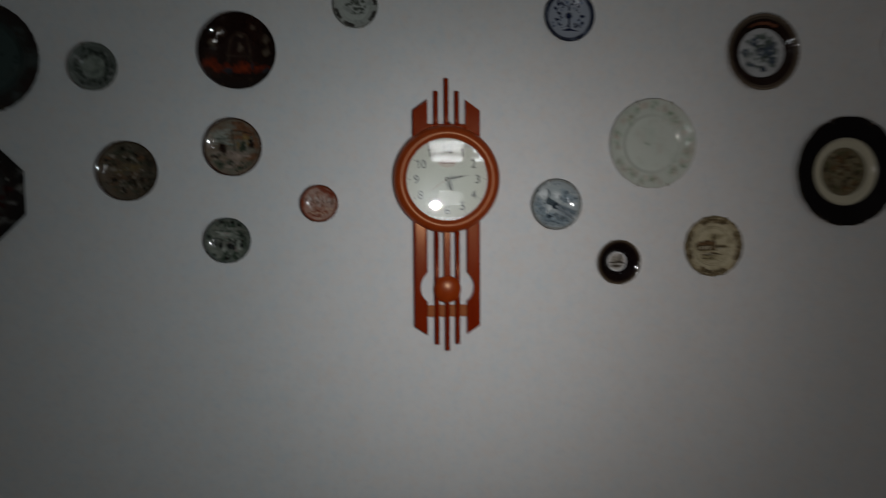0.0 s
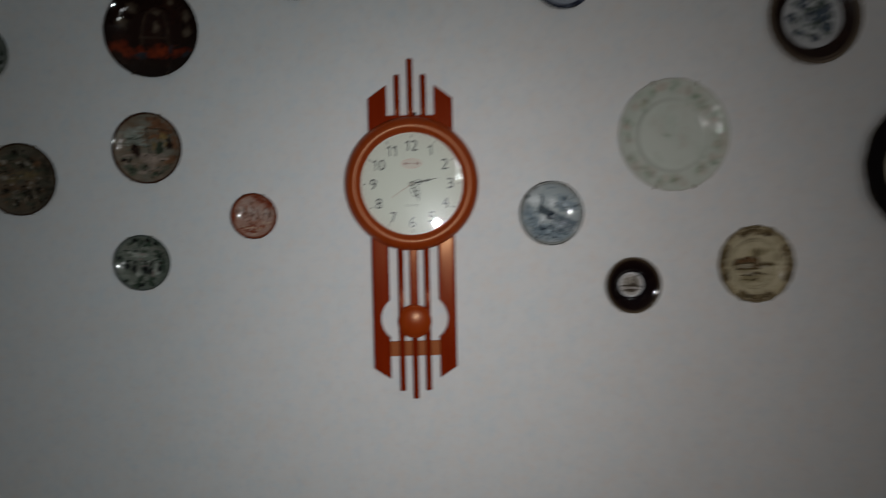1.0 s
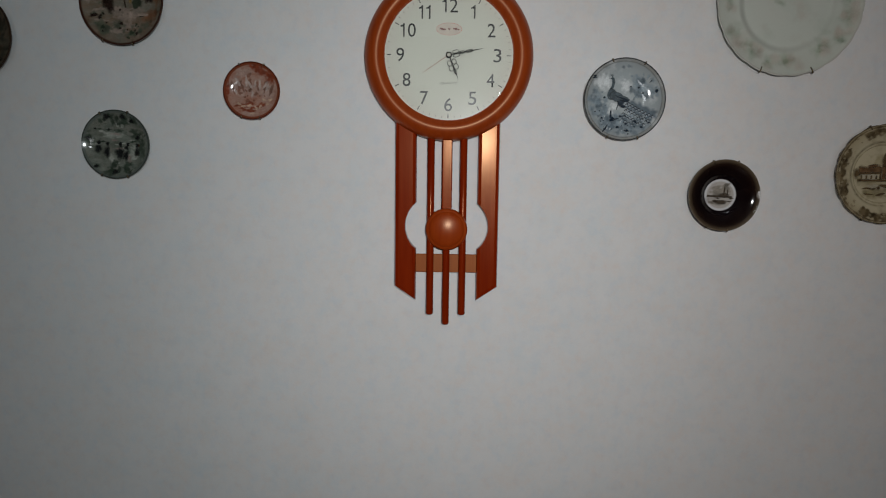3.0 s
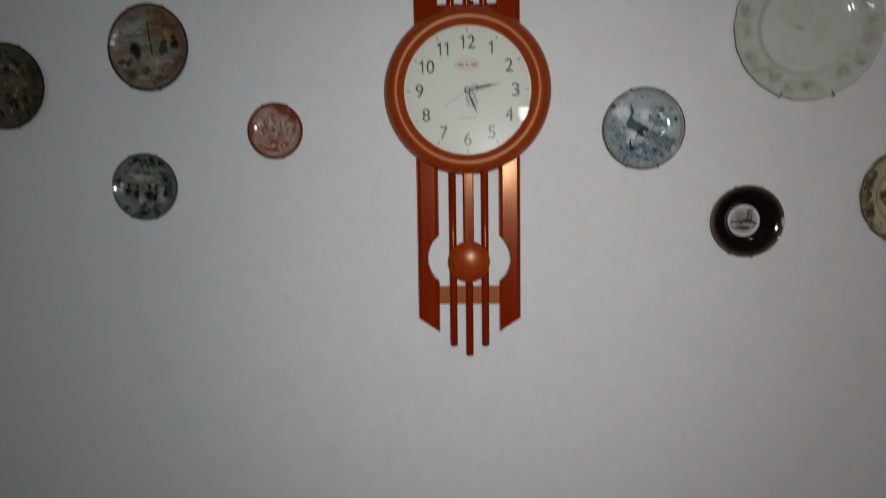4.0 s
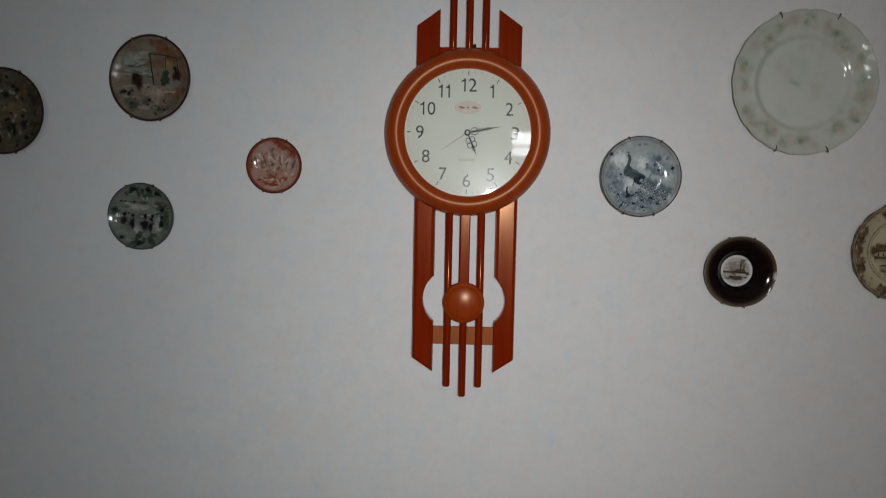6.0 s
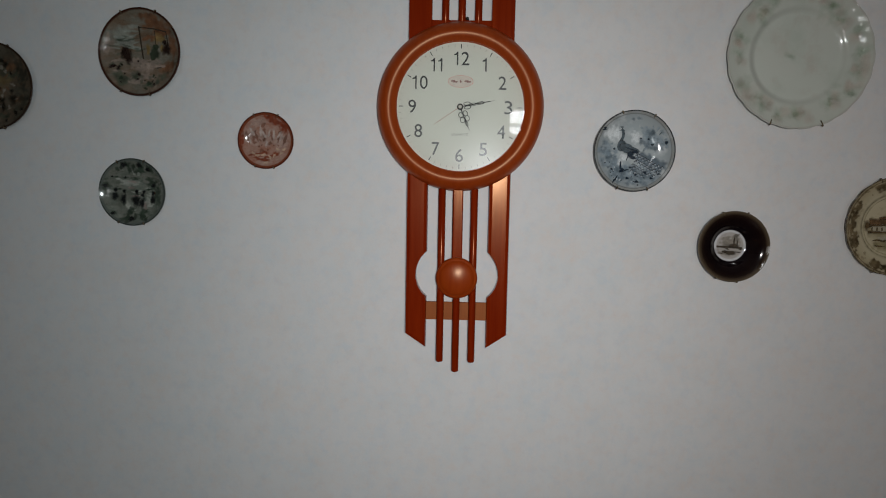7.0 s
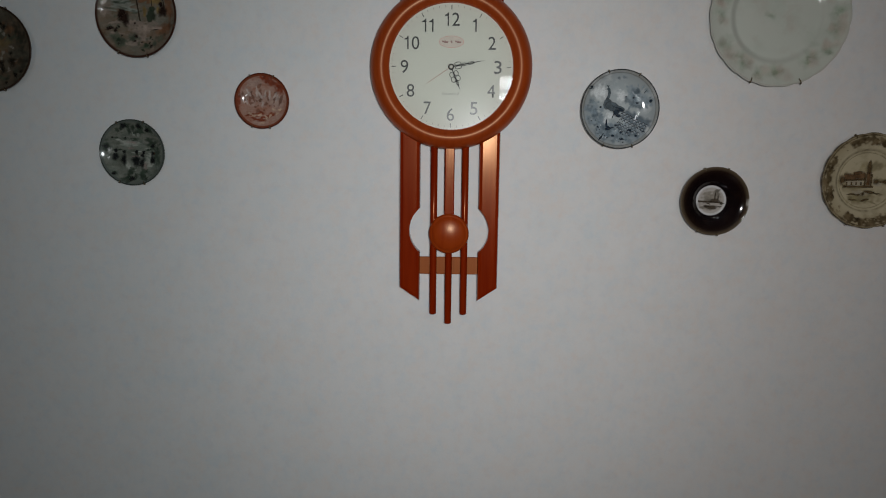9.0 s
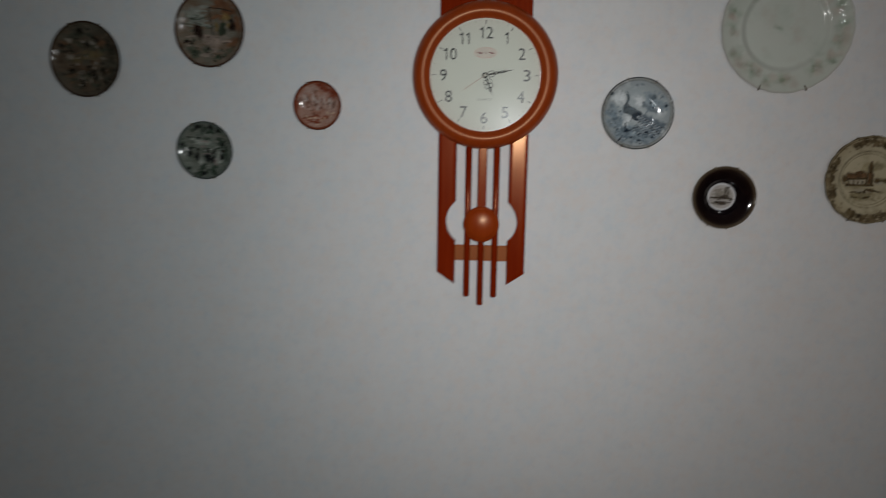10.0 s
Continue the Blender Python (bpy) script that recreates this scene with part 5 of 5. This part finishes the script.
def plate_flowers():
    R, h = 0.1005, rimmed(0.62, 0.72, 0.009, 0.016, 0.024)
    base = glaze("brown_black_rim_glaze", R, [(0.0, (0.5, 0.52, 0.53)), (0.635, (0.52, 0.53, 0.54)), (0.65, (0.018, 0.009, 0.007)), (0.86, (0.02, 0.01, 0.008)), (0.885, (0.1, 0.075, 0.055)), (0.93, (0.07, 0.05, 0.035)), (0.965, (0.2, 0.16, 0.12)), (1.0, (0.09, 0.065, 0.045))],
                 [((0.05, 0.018, 0.01), 1.5, 0.55, 0.7, 0.3)], 0.07)
    dish = hang_plate("white plate with blue flowers and dark brown rim", 0.853, 2.089, R, h, base, scalloped(40, 0.012), (112, 67, 246, 291), segments=160)
    Paint(R, h).blob(0.05, 0.0, 0.42, 0.4, 0, 0.2).blob(-0.42, 0.0, 0.14, 0.14, 0, 0.2).done("painted_wash", Pigment("slate_green_wash", (0.2, 0.235, 0.235), 0.4, 0.16, 1.0, 1.2, 0.7), dish)
    leaves = Paint(R, h).scatter(52, 0.085, -0.45, 0.45, -0.45, 0.45, 0.5).blob(0.08, -0.12, 0.14, 0.08, 20).blob(0.12, 0.26, 0.09, 0.07)
    leaves.done("painted_leafage", Pigment("grey_green", (0.1, 0.125, 0.11), 0.5, 0.16, 0.9, 1.0, 0.9), dish)
    blooms = Paint(R, h, 0.0006)
    for x, z, s in ((-0.2, 0.28, 0.12), (-0.46, 0.0, 0.1), (0.0, 0.02, 0.13), (0.24, 0.06, 0.16), (0.32, -0.2, 0.1), (0.07, -0.42, 0.09), (0.36, 0.22, 0.08), (-0.24, -0.33, 0.06), (-0.38, -0.3, 0.05)):
        for k in range(5):
            a = 2 * math.pi * k / 5 + x * 7
            blooms.blob(x + s * 0.55 * math.cos(a), z + s * 0.55 * math.sin(a), s * 0.7)
    blooms.done("painted_blossom", Pigment("slate_blue_bloom", (0.058, 0.075, 0.1), 0.5, 0.16, 0.9, 0.9, 0.9), dish)
    Paint(R, h, 0.0009).blob(0.0, 0.02, 0.07).blob(-0.2, 0.28, 0.045).blob(-0.46, 0.0, 0.03).blob(0.26, 0.06, 0.04).done("painted_highlight", Pigment("pale_heart", (0.36, 0.39, 0.41), 0.3, 0.16, 0.9, 1.0, 0.8), dish)
    rust = Paint(R, h, 0.0004)
    for k in range(12):
        a = radians(65 + 55 * k / 11)
        rust.blob(0.76 * math.cos(a), 0.76 * math.sin(a), 0.06, 0.045, 0, 0.3)
    rust.done("painted_rim", Pigment("rust_brown", (0.16, 0.06, 0.032), 0.4), dish)


def plate_black_rim():
    R, h = 0.1485, rimmed(0.56, 0.66, 0.01, 0.02, 0.032)
    base = glaze("black_rim_glaze", R, [(0.0, (0.2, 0.17, 0.1)), (0.44, (0.17, 0.14, 0.085)), (0.455, (0.58, 0.54, 0.41)), (0.615, (0.6, 0.56, 0.43)), (0.63, (0.008, 0.006, 0.007)), (0.985, (0.008, 0.006, 0.007)), (1.0, (0.05, 0.035, 0.018))], (), 0.16)
    dish = hang_plate("large black-rimmed plate with cream ring and dark centre", 1.1035, 1.772, R, h, base, scalloped(14, 0.02), (112, 66, 246, 291), segments=168)
    Paint(R, h).scatter(40, 0.08, -0.42, 0.42, -0.42, 0.42, 0.38).done("painted_foliage", Pigment("olive_green", (0.1, 0.095, 0.045), 0.4, 0.16, 0.9, 1.2, 0.8), dish)
    Paint(R, h).scatter(18, 0.08, -0.4, 0.4, -0.4, 0.4, 0.37).dashes(14, 0.2, 0.06, -0.36, 0.36, -0.36, 0.36, 70, 0.44).done("painted_earth", Pigment("chestnut_wash", (0.15, 0.085, 0.04), 0.4, 0.16, 0.9, 1.2, 0.75), dish)
    Paint(R, h).dashes(16, 0.2, 0.05, -0.36, 0.36, -0.3, 0.36, 75, 0.44).scatter(16, 0.045, -0.38, 0.38, -0.38, 0.3, 0.38).done("painted_scene", Pigment("dark_umber", (0.05, 0.036, 0.024), 0.4, 0.16, 0.7, 1.0, 0.85), dish)
    Paint(R, h).scatter(22, 0.045, -0.38, 0.38, -0.38, 0.34, 0.38).dashes(8, 0.14, 0.04, -0.3, 0.3, -0.3, 0.2, 60, 0.42).done("painted_light", Pigment("dull_tan", (0.3, 0.25, 0.155), 0.4, 0.16, 0.8, 1.1, 0.8), dish)
    gold = Paint(R, h, 0.0006)
    for angle in (4, 62, 118, 160, 183, 205, 236, 262, 310, 338):
        a = radians(angle)
        gold.blob(0.975 * math.cos(a), 0.975 * math.sin(a), random.uniform(0.008, 0.02), random.uniform(0.006, 0.01), angle + 90, 0.4)
    gold.done("worn_gilding", Pigment("worn_gold", (0.42, 0.34, 0.2)), dish)


def plate_teal():
    R, h = 0.131, rimmed(0.6, 0.72, 0.01, 0.019, 0.028)
    base = glaze("dark_teal_glaze", R, [(0.0, (0.05, 0.075, 0.07)), (0.68, (0.045, 0.066, 0.062)), (0.74, (0.03, 0.03, 0.028)), (0.97, (0.026, 0.018, 0.016)), (1.0, (0.015, 0.011, 0.01))],
                 [((0.09, 0.12, 0.11), 2.6, 0.52, 0.7, 0.6), ((0.05, 0.022, 0.018), 1.7, 0.55, 0.7, 0.5)], 0.3)
    dish = hang_plate("large dark teal plate with dark brown rim", -1.114, 2.038, R, h, base, scalloped(30, 0.014), (112, 66, 246, 291), segments=150)
    Paint(R, h).scatter(30, 0.05, -0.55, 0.55, -0.55, 0.55, 0.62).done("painted_leafage", Pigment("teal_wash", (0.03, 0.046, 0.044), 0.4, 0.16, 0.9, 1.0), dish)
    Paint(R, h, 0.0007).scatter(36, 0.03, -0.9, 0.9, -0.9, 0.9, 0.92, 0.76).done("painted_rim", Pigment("dull_maroon", (0.04, 0.018, 0.015)), dish)


def plate_octagon():
    R, h = 0.137, rimmed(0.55, 0.68, 0.01, 0.018, 0.026)
    base = glaze("smoky_black_glaze", R, [(0.0, (0.07, 0.065, 0.06)), (0.55, (0.05, 0.045, 0.042)), (0.7, (0.025, 0.016, 0.015)), (0.86, (0.02, 0.017, 0.016)), (1.0, (0.012, 0.01, 0.01))],
                 [((0.24, 0.235, 0.22), 2.3, 0.54, 0.68, 0.75), ((0.06, 0.014, 0.011), 1.4, 0.54, 0.7, 0.7)], 0.16, 0.06, 1.6)
    dish = hang_plate("dark smoky eight-sided plate with reddish patches", -1.157, 1.716, R, h, base, octagon, (112, 68, 248, 292), segments=128)
    Paint(R, h).scatter(26, 0.06, -0.75, 0.75, -0.7, 0.7, 0.78).done("painted_picture", Pigment("ash_grey", (0.19, 0.185, 0.17), 0.6, 0.16, 0.8, 1.2), dish)
    Paint(R, h, 0.0008).scatter(14, 0.08, -0.7, 0.7, -0.6, 0.1, 0.75).done("painted_red", Pigment("oxblood", (0.05, 0.012, 0.01)), dish)


def plate_wreath():
    R, h = 0.0575, rimmed(0.45, 0.6, 0.008, 0.012, 0.019)
    base = glaze("grey_wreath_glaze", R, [(0.0, (0.27, 0.3, 0.26)), (0.43, (0.26, 0.29, 0.25)), (0.5, (0.14, 0.16, 0.14)), (0.8, (0.12, 0.135, 0.12)), (0.9, (0.19, 0.21, 0.19)), (1.0, (0.12, 0.13, 0.11))],
                 [((0.09, 0.105, 0.09), 2.1, 0.48, 0.62, 0.75), ((0.38, 0.39, 0.38), 1.8, 0.56, 0.72, 0.6)], 0.12)
    dish = hang_plate("small grey-green plate with dark leaf wreath", -0.864, 2.022, R, h, base, None, (113, 66, 246, 290))
    wreath = Paint(R, h)
    for k in range(34):
        a, r = radians(360 * k / 34 + random.uniform(-6, 6)), random.uniform(0.52, 0.82)
        wreath.blob(r * math.cos(a), r * math.sin(a), random.uniform(0.08, 0.15), random.uniform(0.06, 0.09), math.degrees(a) + random.uniform(30, 150), 0.3)
    wreath.done("painted_wreath", Pigment("dark_grey_green", (0.05, 0.06, 0.05), 0.4), dish)


def plate_grey():
    R, h = 0.0555, rimmed(0.62, 0.74, 0.008, 0.012, 0.018)
    base = glaze("pale_grey_glaze", R, [(0.0, (0.36, 0.38, 0.35)), (0.72, (0.4, 0.42, 0.39)), (0.95, (0.34, 0.35, 0.32)), (1.0, (0.14, 0.13, 0.11))], [((0.2, 0.22, 0.2), 2.4, 0.52, 0.68, 0.6)], 0.12)
    dish = hang_plate("small pale grey plate with black printed picture", -0.228, 2.183, R, h, base, None, (113, 66, 246, 290))
    view = Paint(R, h).scatter(30, 0.1, -0.4, 0.45, -0.35, 0.4, 0.5)
    view.done("printed_picture", Pigment("grey_black_print", (0.085, 0.095, 0.08), 0.5, 0.16, 0.6, 1.0), dish)
    border = Paint(R, h, 0.0006)
    for angle in (20, 75, 130, 205, 250, 330):
        border.ring(0.78, 0.97, angle - 17, angle + 17, 0.04)
    border.done("printed_border", Pigment("black_print", (0.055, 0.05, 0.045), 0.5), dish)
    Paint(R, h, 0.0009).scatter(12, 0.035, -0.4, 0.4, -0.4, 0.4, 0.5).done("printed_light", Pigment("grey_light", (0.36, 0.38, 0.35)), dish)


def plate_delft():
    R, h = 0.066, coupe(0.066)
    base = glaze("blue_white_glaze", R, [(0.0, (0.36, 0.39, 0.44)), (0.82, (0.32, 0.35, 0.41)), (0.855, (0.03, 0.035, 0.06)), (0.98, (0.025, 0.03, 0.05)), (1.0, (0.06, 0.06, 0.07))], [((0.3, 0.35, 0.45), 2.2, 0.5, 0.7, 0.5)], 0.07)
    dish = hang_plate("blue and white plate with navy rim and urn", 0.322, 2.172, R, h, base, None, (113, 66, 246, 290))
    navy = Paint(R, h)
    navy.blob(0.0, 0.02, 0.16, 0.17, 0, 0.05).stroke([(0.0, 0.2), (0.03, 0.44)], 0.1).stroke([(0.02, -0.1), (0.02, -0.5)], 0.1, False).stroke([(-0.25, -0.55), (0.0, -0.5), (0.4, -0.58)], 0.09).blob(0.02, -0.52, 0.2, 0.06)
    for x, z in ((-0.36, 0.1), (-0.55, 0.3), (-0.5, -0.12), (0.5, 0.02), (0.4, 0.4), (-0.3, 0.5), (0.55, -0.25)):
        navy.blob(x, z, 0.075).stroke([(x, z), (x * 0.75, z - 0.2)], 0.03).blob(x * 0.8, z - 0.16, 0.07, 0.03, 30)
    navy.stroke([(-0.6, -0.1), (-0.3, -0.17)], 0.05).scatter(26, 0.06, -0.6, 0.6, -0.5, 0.6, 0.75, 0.3)
    navy.done("painted_urn", Pigment("navy_blue", (0.018, 0.024, 0.06)), dish)
    Paint(R, h, 0.0009).scatter(16, 0.06, -0.65, 0.65, -0.5, 0.65, 0.75, 0.3).done("painted_wash", Pigment("blue_wash", (0.12, 0.15, 0.23)), dish)


def plate_plain_dark():
    R, h = 0.075, coupe(0.075)
    base = glaze("plain_dark_glaze", R, [(0.0, (0.06, 0.06, 0.055)), (0.8, (0.035, 0.03, 0.028)), (1.0, (0.015, 0.013, 0.012))], [((0.12, 0.11, 0.1), 2.0, 0.54, 0.7, 0.5)], 0.15)
    hang_plate("dark brown-black plate hung beside larger plates", 1.268, 2.115, R, h, base)


plate_white()
plate_black_rim()
plate_teal()
plate_octagon()
plate_flowers()
plate_dark_red()
plate_church()
plate_olive_scene()
plate_brown_scene()
plate_peacock()
plate_black_saucer()
plate_green_scene()
plate_wreath()
plate_grey()
plate_delft()
plate_red()
plate_plain_dark()
